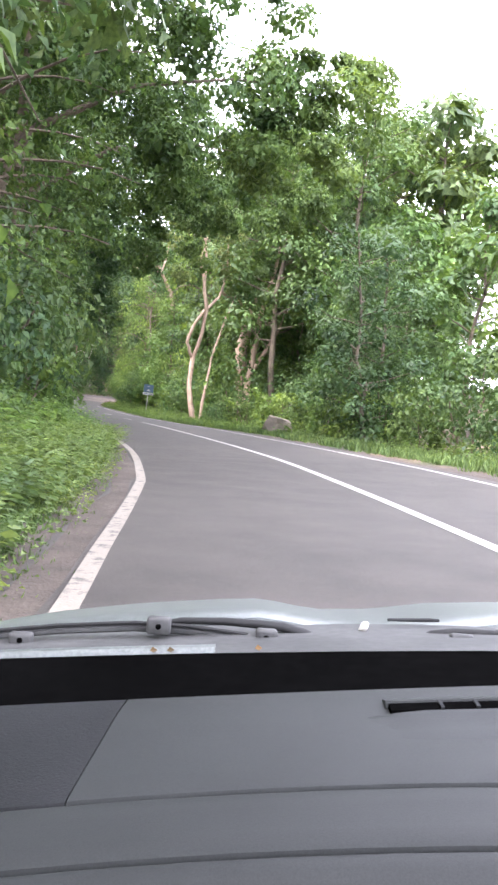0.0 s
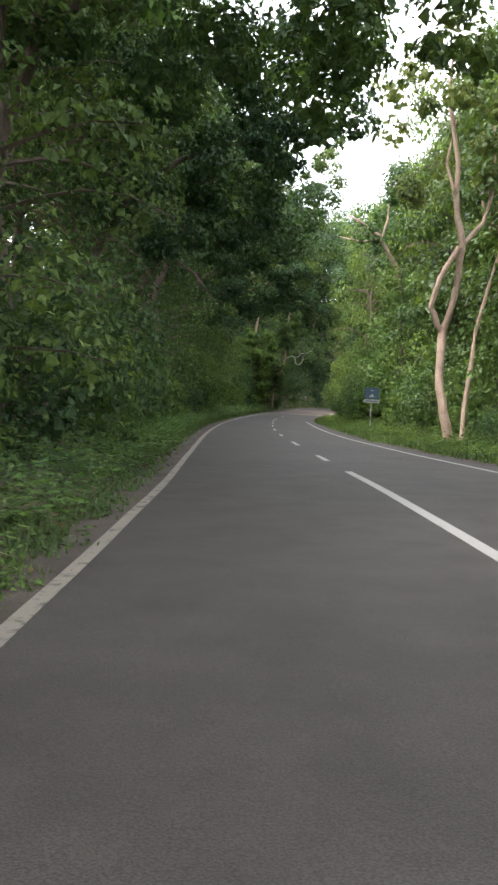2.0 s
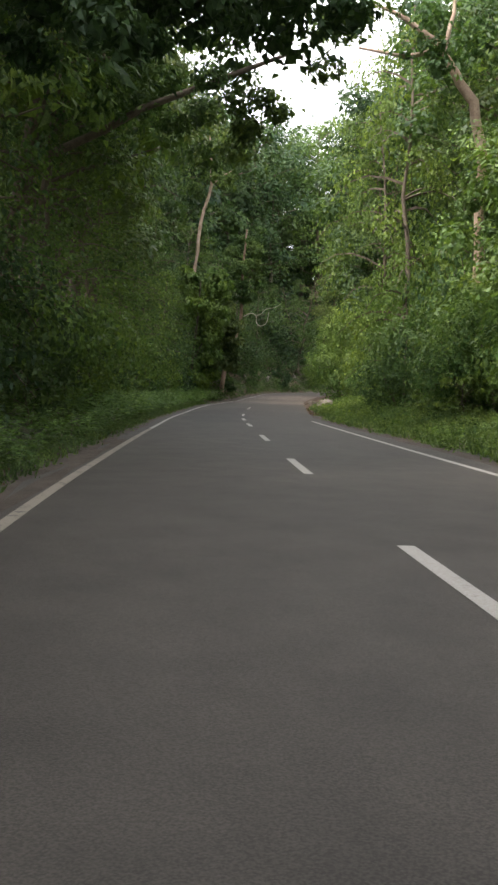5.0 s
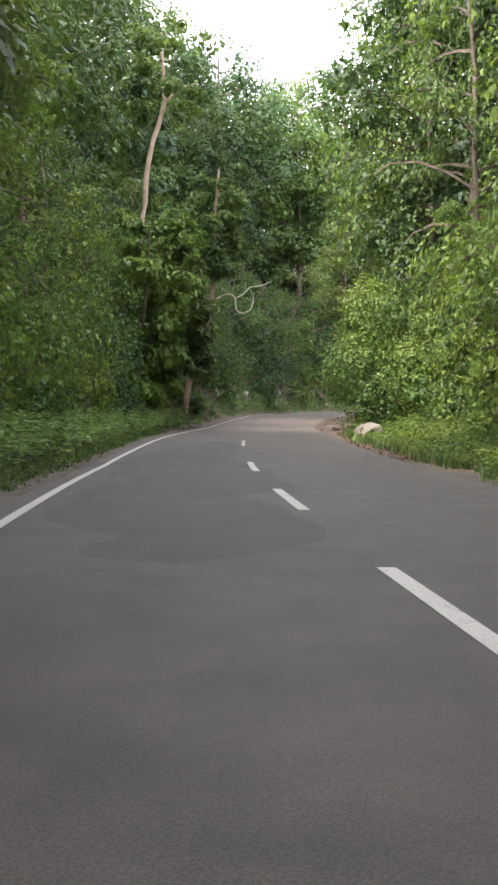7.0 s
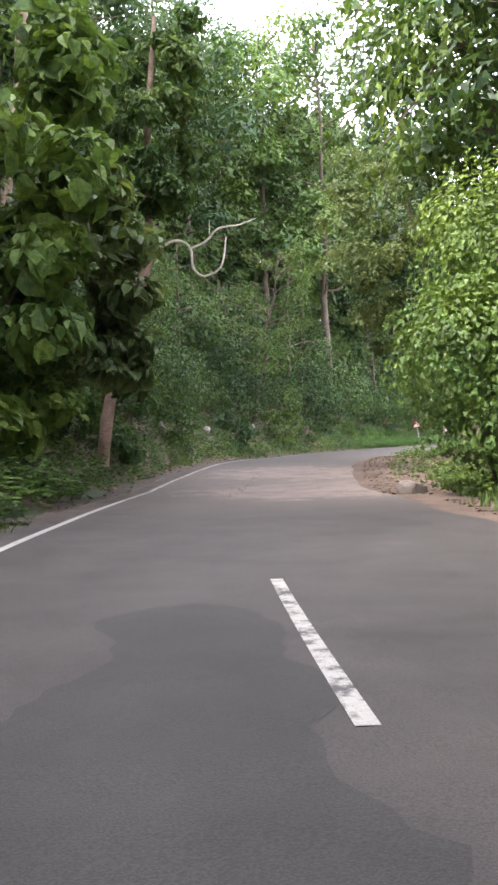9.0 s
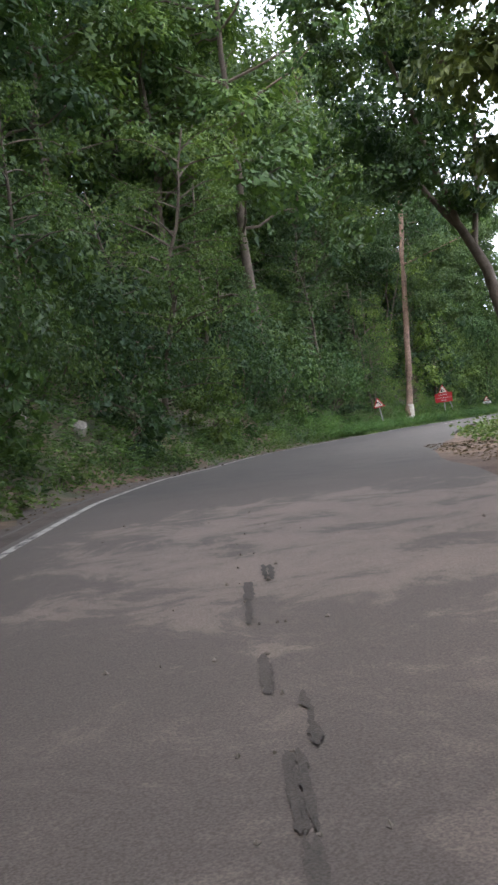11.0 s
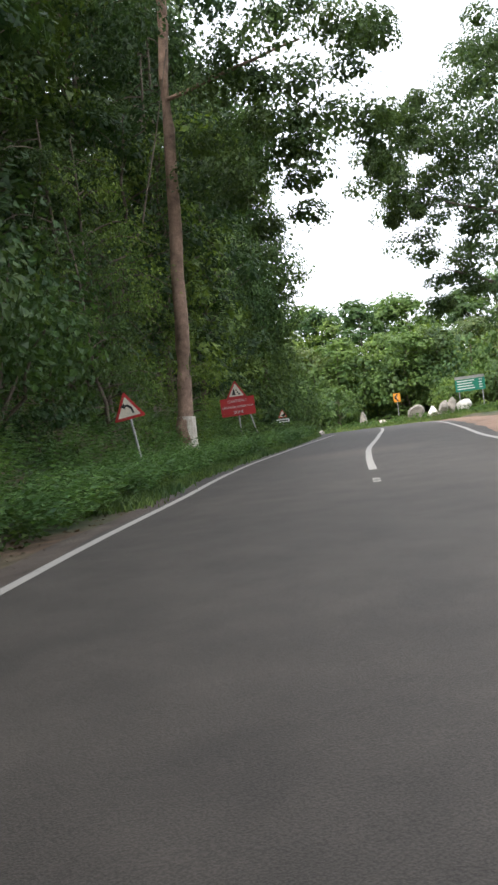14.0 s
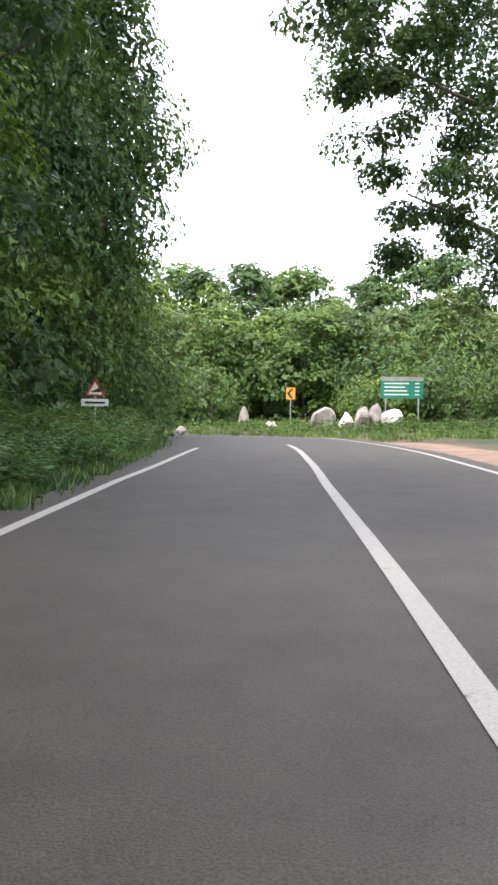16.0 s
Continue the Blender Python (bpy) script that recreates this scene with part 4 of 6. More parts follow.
hero("broken_tree", "thick broken reddish trunk with pale side limbs", BARK_PALE, [
    [up(13.2, -6.5, 0.6), (12.6, -6.5, 4, 0.52), (12.2, -6.6, 7.0, 0.5), (12.5, -6.7, 9.6, 0.52), (12.9, -6.7, 12.0, 0.4)],
    [(12.3, -6.7, 10.6, 0.22), (10.8, -7.2, 10.9, 0.17), (9.6, -8.0, 11.2, 0.13), (9.3, -8.6, 13.5, 0.09)],
    [(13.0, -6.7, 11.8, 0.2), (13.5, -6.5, 14.0, 0.14), (14.4, -6.4, 16.5, 0.08)],
], [([(12.8, -6.6, 11), (13.5, -6.5, 18)], 14, 3.6, 110, 0.26)], LEAF_OLIVE, 2)
hero("pale_tree", "pale leaning multi-stemmed tree beside the wood", BARK_PALE, [
    [up(11.6, -12.2, 0.3), (11.8, -11.9, 3.2, 0.26), (12.0, -11.6, 6.0, 0.24), (12.2, -11.6, 9.4, 0.2), (12.9, -11.5, 13.0, 0.15), (13.4, -11.4, 17.5, 0.08)],
    [(11.9, -11.8, 4.6, 0.2), (12.9, -11.6, 6.4, 0.17), (13.9, -11.5, 8.6, 0.14), (15.0, -11.3, 12.4, 0.1)],
    [(12.1, -11.6, 8.2, 0.12), (13.2, -11.6, 9.0, 0.11), (13.5, -11.6, 10.6, 0.08)],
], [([(12.6, -11.5, 11), (13.4, -11.4, 19)], 18, 3.6, 120, 0.26)], LEAF_OLIVE, 3)
hero("leaning_tree", "brown trunk leaning out of the roadside wood", BARK, [
    [up(-8.3, -11.4, 0.26), (-7.0, -11.3, 4.4, 0.22), (-6.1, -11.2, 6.6, 0.2), (-5.2, -11.1, 8.8, 0.18), (-3.8, -11, 12, 0.12)],
    [(-5.6, -11.1, 8.0, 0.1), (-4.4, -11.3, 7.2, 0.06), (-3.4, -11.6, 6.0, 0.03)],
], [([(-5, -11.1, 9), (-3.6, -11, 13.5)], 14, 2.8, 110, 0.2)], LEAF, 4)
hero("bare_topped_tree", "tall tree with a bare pinkish trunk bent towards the road", BARK_PALE, [
    [up(13.6, 36.9, 0.34), (13.2, 36.9, 7, 0.3), (13.1, 36.8, 13.6, 0.29), (12.5, 36.8, 16.6, 0.27), (11.5, 37, 18.1, 0.24), (10.6, 37.2, 19.6, 0.2), (8.9, 37.4, 20.8, 0.14), (7.4, 37.8, 21.6, 0.08)],
    [(10.9, 37.1, 19.2, 0.14), (8.8, 37.4, 18.9, 0.1), (6.6, 37.9, 19.4, 0.06)],
    [(10.9, 37.1, 19.2, 0.14), (11.4, 37.3, 21.2, 0.1), (11.5, 37.4, 23.5, 0.06)],
], [([(11.4, 37.1, 19), (11.4, 37.3, 25)], 14, 3.4, 110, 0.26), ([(13.1, 36.9, 3.5), (13.1, 36.8, 12.5)], 22, 2.6, 120, 0.22)], LEAF, 5)
hero("slender_tree", "tall slender pale trunk with a small high crown", BARK_PALE, [
    [up(-2.2, 76, 0.24), (-1.9, 76, 8, 0.2), (-1.35, 76, 13.5, 0.18), (-0.95, 76, 17.5, 0.17), (0.0, 76, 21.3, 0.15), (-0.3, 76, 26, 0.07)],
    [(0.0, 76, 21.3, 0.12), (1.0, 76.1, 22.2, 0.1), (2.1, 76.3, 22.8, 0.06)],
], [([(0.2, 76, 21.5), (0.4, 76, 27)], 14, 3.4, 100, 0.28), ([(-1.9, 74.6, 1.0), (-1.4, 74.6, 12.5)], 40, 3.0, 110, 0.24)], LEAF, 6)
hero("hooked_branch_tree", "leaning brown trunk with a bleached hooked dead branch", BARK_RED, [
    [up(1.5, 75.2, 0.24), (1.8, 75.2, 3.6, 0.2), (2.5, 75.2, 5.4, 0.18), (3.2, 75.2, 8.5, 0.16), (3.2, 75.2, 12.5, 0.13), (3.5, 75.2, 17, 0.08)],
], [([(3.2, 75.2, 10.5), (3.5, 75.2, 18)], 16, 2.8, 110, 0.24), ([(1.6, 76.2, 1.5), (2.6, 76.2, 7)], 14, 1.8, 90, 0.2), ([(3.2, 75.6, 10.8), (3.6, 75.6, 17)], 24, 2.2, 110, 0.24)], LEAF, 7)
dead = Geo()
for st in ([(3.2, 8.4, 0.07), (3.8, 8.75, 0.055), (4.25, 8.7, 0.05), (4.45, 8.4, 0.05), (4.42, 7.85, 0.05), (4.8, 7.5, 0.05), (5.4, 7.75, 0.045), (5.55, 8.3, 0.04), (5.6, 8.9, 0.03)],
           [(4.4, 8.5, 0.05), (4.95, 8.75, 0.045), (5.3, 9.25, 0.04), (6.0, 9.3, 0.035), (6.7, 9.65, 0.02)], [(5.05, 9.0, 0.025), (5.05, 9.5, 0.015)]):
    q = np.array([(x + 0.2, 74.6 + 0.12 * math.sin(3 * x), z + 0.25, w * 0.85) for x, z, w in st])
    u = np.linspace(0, len(q) - 1, 4 * len(q))
    soft = np.stack([np.interp(u, np.arange(len(q)), q[:, k]) for k in range(4)], 1)
    for _ in range(3):
        soft[1:-1] = (soft[:-2] + 2 * soft[1:-1] + soft[2:]) / 4
    dead.tube(soft[:, :3].tolist(), soft[:, 3].tolist(), 7)
for ob in [o for o in bpy.data.objects if o.name.startswith("hooked_branch_tree")]:
    b = part("dead_branch", dead, BARK_WHITE, ob, "bleached hooked dead branch", True)
    b.location = -Vector(ob.location)

# the tall straight tree with the limewashed foot, and its hanging vine
PX, PY = 39.4, 132.5
PZ = gz(PX, PY)
BARK_FLAKED = surface("flaking_brown_bark", (0.13, 0.086, 0.062), (0.34, 0.225, 0.165), 3.2, 0.92, 26.0, relief=1.0, depth=0.05)
tall_tree = hero("limewashed_tree", "tall straight reddish-brown trunk with a whitewashed foot", BARK_FLAKED, [
    [(PX, PY, PZ, 0.31), (PX + 0.1, PY, PZ + 1.4, 0.285), (PX + 0.45, PY, PZ + 5, 0.26), (PX + 0.8, PY, PZ + 10, 0.235), (PX + 1.3, PY, PZ + 16, 0.2), (PX + 1.9, PY, PZ + 24, 0.1)],
    [(PX + 1.05, PY, PZ + 13.2, 0.09), (PX + 2.4, PY - 2.2, PZ + 13.6, 0.07), (PX + 4.2, PY - 4.2, PZ + 14.2, 0.04)],
], [([(PX + 1.2, PY, PZ + 15), (PX + 1.8, PY, PZ + 26)], 30, 4.2, 260, 0.19), ([(43.2, 131, 12.5), (43.6, 130.5, 18.5)], 28, 3.2, 230, 0.18), ([(45.6, 129.2, 14.5), (46.2, 129, 21)], 24, 3.4, 230, 0.18)], LEAF_DARK, 8)
g = Geo()
g.tube([(0, 0, -0.3), (0.04, 0, 0.5), (0.1, 0, 1.25)], [0.45, 0.375, 0.345], 14, False)
part("limewash", g, surface("peeling_limewash", (0.34, 0.29, 0.23), (0.58, 0.54, 0.47), 2.5, 0.9, 20.0), tall_tree, "peeling white limewash band")
g = Geo()
g.tube([(1.1, -0.3, 15), (0.0, -0.5, 11.5), (-0.75, -0.5, 9.2), (-1.1, -0.5, 8.0), (-1.9, -0.4, 7.0), (-3.0, -0.2, 6.6)], [0.03] * 6, 5)
part("vine", g, BARK, tall_tree, "thin hanging vine")

# dense creeper-covered trees where the left side opens
for x, y, sc, tl in ((47.5, 145.5, 1.15, 1.5), (45, 142.5, 1.1, 1.2)):
    plant("near", x, y, sc, which=1, tall=tl)
for k, (x, y, r0) in enumerate(((63.1, 155.7, 3.3), (58.0, 153.8, 3.3), (53.2, 150.8, 3.2))):
    tower = new("creeper_tower")
    tower.location = (x, y, gz(x, y))
    for n in range(7):
        a = 1.9 * n + k
        _, crown = dome_meshes(300 + 10 * k + n, ((0.7 * math.cos(a), 0.7 * math.sin(a), 2.2 + 3.5 * n, r0 * (1.08 - 0.055 * n), 2.7, 3000),), 0.26, LEAF)
        part("crown", crown, None, tower)
    g = Geo()
    g.tube(bent(rng, (0, 0, -0.6), (0.4, 0.3, 24), 0.2, 9), [0.4, 0.36, 0.33, 0.3, 0.26, 0.22, 0.17, 0.11, 0.06], 9)
    part("trunk", g, BARK, tower, smooth=True)
    tagged(tower, "tall tree buried from foot to top in dark creepers", "tree", "creeper-clad trees at the last bend")
for x, y, sc in ((49.5, 152.5, 1.3), (45, 148.5, 1.3)):
    plant("near", x, y, sc, which=1, tall=1.65)
for x, y, sc, w in ((49, 150, 1.2, 2), (52.5, 156, 1.4, 0), (44, 146, 1.3, 2)):
    plant("tall", x, y, sc, which=w)
# the spreading tree over the last bend
MASS = ([(71, 146.8, 20), (70.5, 146.5, 28)], 30, 3.6, 240, 0.24)
hero("spreading_tree", "huge dark spreading tree reaching over the verge", BARK, [
    [up(84, 140.5, 0.6), (84, 140.6, 6, 0.5), (83.6, 141, 12, 0.45), (83, 142, 20, 0.3), (82.5, 143, 32, 0.12)],
    [(83.8, 140.9, 10.5, 0.2), (80.5, 144.5, 13.2, 0.15), (78, 147.2, 15.0, 0.1), (76.4, 148.6, 15.8, 0.04)],
    [(83.5, 141.2, 14, 0.2), (80, 144, 19, 0.15), (77, 146.4, 20.2, 0.1), (74.6, 148.6, 21.6, 0.04)],
    [(83.5, 141.2, 16, 0.18), (79, 138, 20, 0.12), (74, 136, 23, 0.06)],
], [([(78.5, 147.5, 13), (75.5, 150.5, 30)], 48, 4.6, 250, 0.24), ([(82, 143.5, 11), (81.5, 144, 34)], 60, 7.2, 300, 0.26), ([(76, 139, 19), (74, 138, 33)], 34, 4.8, 230, 0.25), MASS], LEAF_DARK, 9)
# boughs that reach right across the road
hero("overhanging_tree", "old tree whose leafy limb spans the road", BARK, [
    [up(-8.2, -51.5, 0.34), (-7.8, -51.4, 4.5, 0.3), (-6.4, -51.2, 8.6, 0.13), (-3.6, -51, 10.6, 0.07), (-0.5, -50.8, 11.6, 0.04), (2.5, -50.5, 12.1, 0.02)],
    [(-6.6, -51.2, 7.4, 0.18), (-6.8, -50.4, 13, 0.13), (-6.4, -50, 18, 0.07)],
], [([(-4.5, -51, 8.8), (-4, -51, 15)], 24, 3.6, 190, 0.19), ([(-1.0, -50.8, 8.4), (-0.5, -51, 15)], 30, 3.4, 190, 0.19), ([(2.2, -50.6, 9.0), (2.4, -50.5, 13.5)], 24, 2.6, 190, 0.19), ([(-6.6, -50.5, 11), (-6.4, -50, 20)], 26, 4.5, 130, 0.24)], LEAF, 12)
hero("overhanging_tree", "dark tree leaning a leafy limb over the lane", BARK, [
    [up(-8.4, -9, 0.3), (-8.0, -9, 5, 0.26), (-6.2, -9.1, 8.6, 0.2), (-3.4, -9.2, 10.6, 0.12), (-0.8, -9.2, 11.4, 0.06)],
    [(-6.6, -9.1, 8, 0.16), (-6.4, -8.6, 13, 0.1), (-6, -8.4, 18, 0.06)],
], [([(-4.6, -9.1, 8.2), (-4.2, -9.2, 15)], 26, 3.4, 190, 0.19), ([(-1.4, -9.2, 9.2), (-1.2, -9.2, 15)], 20, 3.2, 190, 0.19), ([(-6.4, -8.8, 12), (-6, -8.4, 20)], 24, 4.6, 130, 0.24)], LEAF_DARK, 13)
hero("overhanging_tree", "tall tree holding a dark canopy over the lane", BARK, [
    [up(-8.2, 11.4, 0.3), (-7.6, 11.2, 6, 0.26), (-5.6, 11, 10.2, 0.2), (-2.8, 10.9, 12.4, 0.12), (0.4, 10.8, 13.6, 0.06)],
    [(-5.9, 11, 9.6, 0.16), (-5.4, 11.4, 15, 0.1), (-4.8, 11.6, 20, 0.06)],
], [([(-4.2, 11, 9.2), (-3.8, 11, 16)], 26, 3.4, 190, 0.19), ([(-3.6, 8.6, 7.0), (-3.2, 8.8, 10)], 18, 2.6, 170, 0.19), ([(0.0, 9.4, 8.4), (0.6, 9.4, 12)], 18, 2.6, 170, 0.19), ([(-0.8, 10.8, 10.8), (0.2, 10.8, 18)], 26, 3.8, 130, 0.22), ([(-5.4, 11.2, 13), (-4.8, 11.6, 22)], 26, 4.8, 130, 0.24)], LEAF_DARK, 14)
hero("overhanging_tree", "broad tree whose boughs roof the road", BARK, [
    [up(-8.4, -41, 0.34), (-8.0, -41, 5, 0.28), (-6.4, -41, 9, 0.16), (-3.2, -40.8, 11.6, 0.08), (0.4, -40.4, 12.6, 0.04), (3.4, -40.2, 12.8, 0.02)],
    [(-6.8, -41, 8.4, 0.16), (-6.4, -40.6, 14, 0.1), (-5.8, -40.4, 19, 0.06)],
], [([(-3.6, -41, 9.4), (-3.2, -40.8, 16)], 26, 3.2, 190, 0.18), ([(0.0, -40.6, 9.6), (0.3, -40.4, 15.5)], 28, 3.2, 190, 0.18), ([(3.2, -40.4, 9.8), (3.5, -40.2, 14.5)], 24, 2.8, 190, 0.18), ([(5.8, -40.2, 10.6), (6.0, -40, 14)], 16, 2.2, 170, 0.18)], LEAF, 18)
hero("overhanging_tree", "leafy tree whose boughs hang across the lane", BARK, [
    [up(-8.3, -32, 0.32), (-7.9, -32, 5, 0.27), (-6.4, -31.9, 9, 0.13), (-3.4, -31.8, 11.8, 0.06), (-0.6, -31.6, 12.6, 0.04)],
    [(-6.6, -31.9, 8.4, 0.16), (-6.3, -31.4, 14, 0.1), (-5.8, -31.2, 19, 0.06)],
], [([(-4.6, -31.9, 8.2), (-4.2, -31.8, 16)], 28, 3.4, 190, 0.19), ([(-1.2, -31.8, 8.6), (-0.8, -31.8, 16.5)], 32, 3.4, 190, 0.19), ([(1.6, -31.6, 9.4), (1.8, -31.6, 15.5)], 24, 2.6, 170, 0.19), ([(-6.2, -31.4, 12), (-5.8, -31.2, 21)], 24, 4.8, 130, 0.24)], LEAF, 15)
hero("overhanging_tree", "creeper-hung tree with boughs drooping over the lane", BARK, [
    [up(-8.2, -20.5, 0.3), (-7.8, -20.5, 5, 0.25), (-6.4, -20.5, 8, 0.17), (-4.4, -20.4, 9.8, 0.1), (-2.0, -20.3, 10.6, 0.05)],
    [(-6.8, -20.5, 7.4, 0.16), (-6.5, -20.2, 13, 0.1), (-6.0, -20, 19, 0.06)],
], [([(-5.0, -20.5, 6.4), (-4.6, -20.4, 14)], 30, 3.0, 190, 0.19), ([(-2.2, -20.4, 7.4), (-1.8, -20.4, 15)], 30, 2.8, 190, 0.19), ([(0.2, -20.2, 11), (0.6, -20.2, 17)], 22, 3.0, 120, 0.22), ([(-6.3, -20.2, 11), (-6.0, -20, 21)], 26, 4.8, 130, 0.24)], LEAF_DARK, 16)
hero("large_leaved_tree", "bushy tree with large light green drooping leaves", BARK, [
    [up(-1.6, 66.6, 0.15), (-1.5, 66.6, 3, 0.13), (-1.1, 66.5, 7, 0.1), (-0.9, 66.4, 11, 0.04)],
    [(-1.4, 66.6, 4.0, 0.07), (-0.4, 66.3, 5.8, 0.05), (0.6, 66.0, 7.0, 0.02)],
], [([(-1.5, 66.5, 2.2), (-0.9, 66.4, 11.8)], 54, 3.2, 64, 0.38)], LEAF_BRIGHT, 17)


def dome_bush(name, label, x, y, lobes, leaf, mat, seed):
    """A dense rounded bush of its own: overlapping leafy domes over a few stems."""
    ob = new(name)
    ob.location = (x, y, gz(x, y))
    for k, lobe in enumerate(lobes):
        stems, crown = dome_meshes(seed + 7 * k, (lobe,), leaf, mat)
        part("stem", stems[0], None, ob)
        part("crown", crown, None, ob)
    return tagged(ob, label, "bush")


dome_bush("round_bush", "large rounded bright green creeper bush above the grassy bank", 11.3, 65.4,
          ((-0.2, 0, 6.0, 1.9, 2.2, 2400), (-1.3, -0.5, 3.3, 1.8, 1.8, 2000), (1.6, 0.3, 3.6, 2.1, 2.0, 2000), (0.2, -1.0, 1.7, 2.2, 1.5, 1700)), 0.17, LEAF_BRIGHT, 61)
dome_bush("round_bush", "rounded light green bush spilling down the bank", 13.6, 60.2,
          ((0, 0, 3.6, 2.2, 2.4, 2000), (-1.6, 0.2, 1.9, 1.8, 1.6, 1500), (1.6, 0, 2.4, 2.0, 2.2, 1500)), 0.18, LEAF_BRIGHT, 62)
dome_bush("round_bush", "rounded green bush beside the straight road", 10.2, 27.5,
          ((0, 0, 3.0, 1.9, 2.0, 1800), (-1.1, 0.4, 1.5, 1.5, 1.3, 1300), (1.4, -0.3, 1.8, 1.6, 1.7, 1300)), 0.16, LEAF_BRIGHT, 63)
dome_bush("round_bush", "rounded green bush at the edge of the wood", 9.6, 37.0,
          ((0, 0, 3.2, 2.0, 2.1, 1800), (-1.2, 0, 1.6, 1.6, 1.4, 1300), (1.3, 0.4, 1.8, 1.6, 1.7, 1300)), 0.16, LEAF, 64)
hero("drooping_tree", "olive tree with large drooping leaves beside the bend", BARK, [
    [up(17.2, 80, 0.24), (16.8, 80, 4, 0.19), (15.8, 80.3, 8, 0.14), (14.8, 80.6, 13, 0.07)],
    [(16.2, 80.2, 6, 0.08), (14.4, 80.4, 7.6, 0.06), (12.6, 80.6, 7.8, 0.03)],
], [([(14.6, 80.2, 6.4), (14.2, 80.6, 15)], 38, 3.2, 210, 0.17)], LEAF_OLIVE, 10)
hero("curved_tree", "dark tree whose bare trunk curves over the inside of the bend", BARK, [
    [up(27.6, 100.6, 0.32), (27.7, 100.8, 5, 0.28), (27.2, 101.2, 9.0, 0.25), (26.4, 101.8, 11.2, 0.2), (25.3, 102.3, 12.8, 0.13), (24.4, 102.6, 14.6, 0.05)],
    [(26.8, 101.4, 10, 0.16), (27.6, 101.6, 14, 0.11), (27.8, 101.6, 19, 0.05)],
    [(26.4, 101.8, 11.2, 0.15), (23.5, 99.8, 15.5, 0.1), (20.5, 97, 17.8, 0.07), (17.6, 92.8, 18.2, 0.03)],
], [([(24.5, 102, 12.2), (24, 102, 19)], 30, 4.6, 130, 0.28), ([(27, 101.2, 12), (27, 101.4, 22)], 30, 5.2, 180, 0.25), ([(21, 98, 16.5), (21, 98.4, 24)], 26, 3.4, 170, 0.22), ([(17.6, 92.6, 15), (17.4, 93, 21)], 22, 3.0, 170, 0.2)], LEAF_DARK, 11)

hero("overhanging_tree", "tall roadside tree whose crown arches over both lanes", BARK, [
    [up(-8.2, 23.0, 0.34), (-8.0, 23, 6, 0.3), (-7.0, 22.8, 11, 0.26), (-5.0, 22.5, 16, 0.2), (-3.0, 22.3, 21, 0.12), (-2.0, 22, 25, 0.05)],
    [(-7.6, 22.9, 8.5, 0.16), (-3.5, 22.3, 10.6, 0.12), (0.0, 22, 12.0, 0.08), (2.4, 22, 13.0, 0.03)],
    [(-5.0, 22.5, 16, 0.14), (-1.0, 22.2, 19, 0.1), (2.4, 22, 21.5, 0.04)],
], [([(-2.6, 22, 9.8), (-1.6, 22, 25)], 38, 3.0, 190, 0.18), ([(0.8, 22, 10.2), (4.0, 22, 25.5)], 44, 2.8, 190, 0.18)], LEAF, 23)
# more crowns that close the view up the hill and over the bend
rng = np.random.default_rng(77)
for x, y, sc, w in ((11.7, 123.4, 1.4, 0), (17.7, 122.5, 1.55, 3), (23.6, 122.5, 1.7, 0), (6.5, 112, 1.4, 2)):
    plant("tall", x, y, sc, which=w)
for x, y, sc, w in ((PX + 1.1, PY + 1.1, 0.34, 3), (PX - 1.9, PY + 1.0, 0.5, 3), (36.0, 131.6, 0.62, 3), (34.4, 129.0, 0.45, 0)):
    plant("near", x, y, sc, which=w, tall=1.25)
for x, y, sc, w, tl in ((15.2, 72.5, 1.45, 3, 1.7), (20.5, 66, 1.5, 0, 1.8), (14.6, 15, 1.35, 3, 1.6), (15.4, 22.5, 1.4, 2, 1.7), (17.5, 30, 1.5, 0, 1.75)):
    plant("near", x, y, sc, which=w, tall=tl)
LX, LY = -0.6, 69.0
hero("large_leaved_tree", "leafy young tree whose broad leaves hide a leaning trunk", BARK, [
    [up(LX, LY, 0.1), (LX + 0.1, LY, 3, 0.08), (LX + 0.3, LY, 6, 0.05), (LX + 0.2, LY, 9, 0.02)],
    [(LX + 0.1, LY, 3.0, 0.05), (LX + 1.1, LY - 0.3, 4.6, 0.03), (LX + 1.7, LY - 0.4, 5.4, 0.015)],
], [([(LX + 1.5, LY - 0.4, 3.4), (LX + 1.3, LY - 0.3, 9.6)], 34, 1.9, 60, 0.36)], LEAF_OLIVE, 19)


# ---------------------------------------------------------------- rocks
def rock(name, label, x, y, size, seed, mat=ROCK, turn=0.0, up_z=0.4, z=None):
    bm = bmesh.new()
    bmesh.ops.create_icosphere(bm, subdivisions=3, radius=0.5)
    r = np.random.default_rng(seed)
    planes = [(Vector(r.normal(0, 1, 3)).normalized(), r.uniform(0.24, 0.42)) for _ in range(12)]
    for v in bm.verts:
        for n, d in planes:
            over = v.co.dot(n) - d
            if over > 0:
                v.co -= n * over
        v.co += v.co.normalized() * 0.03 * noise.noise(v.co * 6 + Vector((seed, 0, 0)))
        v.co = Vector((v.co.x * size[0], v.co.y * size[1], v.co.z * size[2]))
    me = bpy.data.meshes.new(name)
    bm.to_mesh(me)
    bm.free()
    me.materials.append(mat)
    ob = new(name, me)
    ob.matrix_basis = pose(x, y, (gz(x, y) if z is None else z) + size[2] * up_z * 0.75, r.uniform(-8, 8), r.uniform(-8, 8), turn)
    return tagged(ob, label, "rock", "rocks by the road")


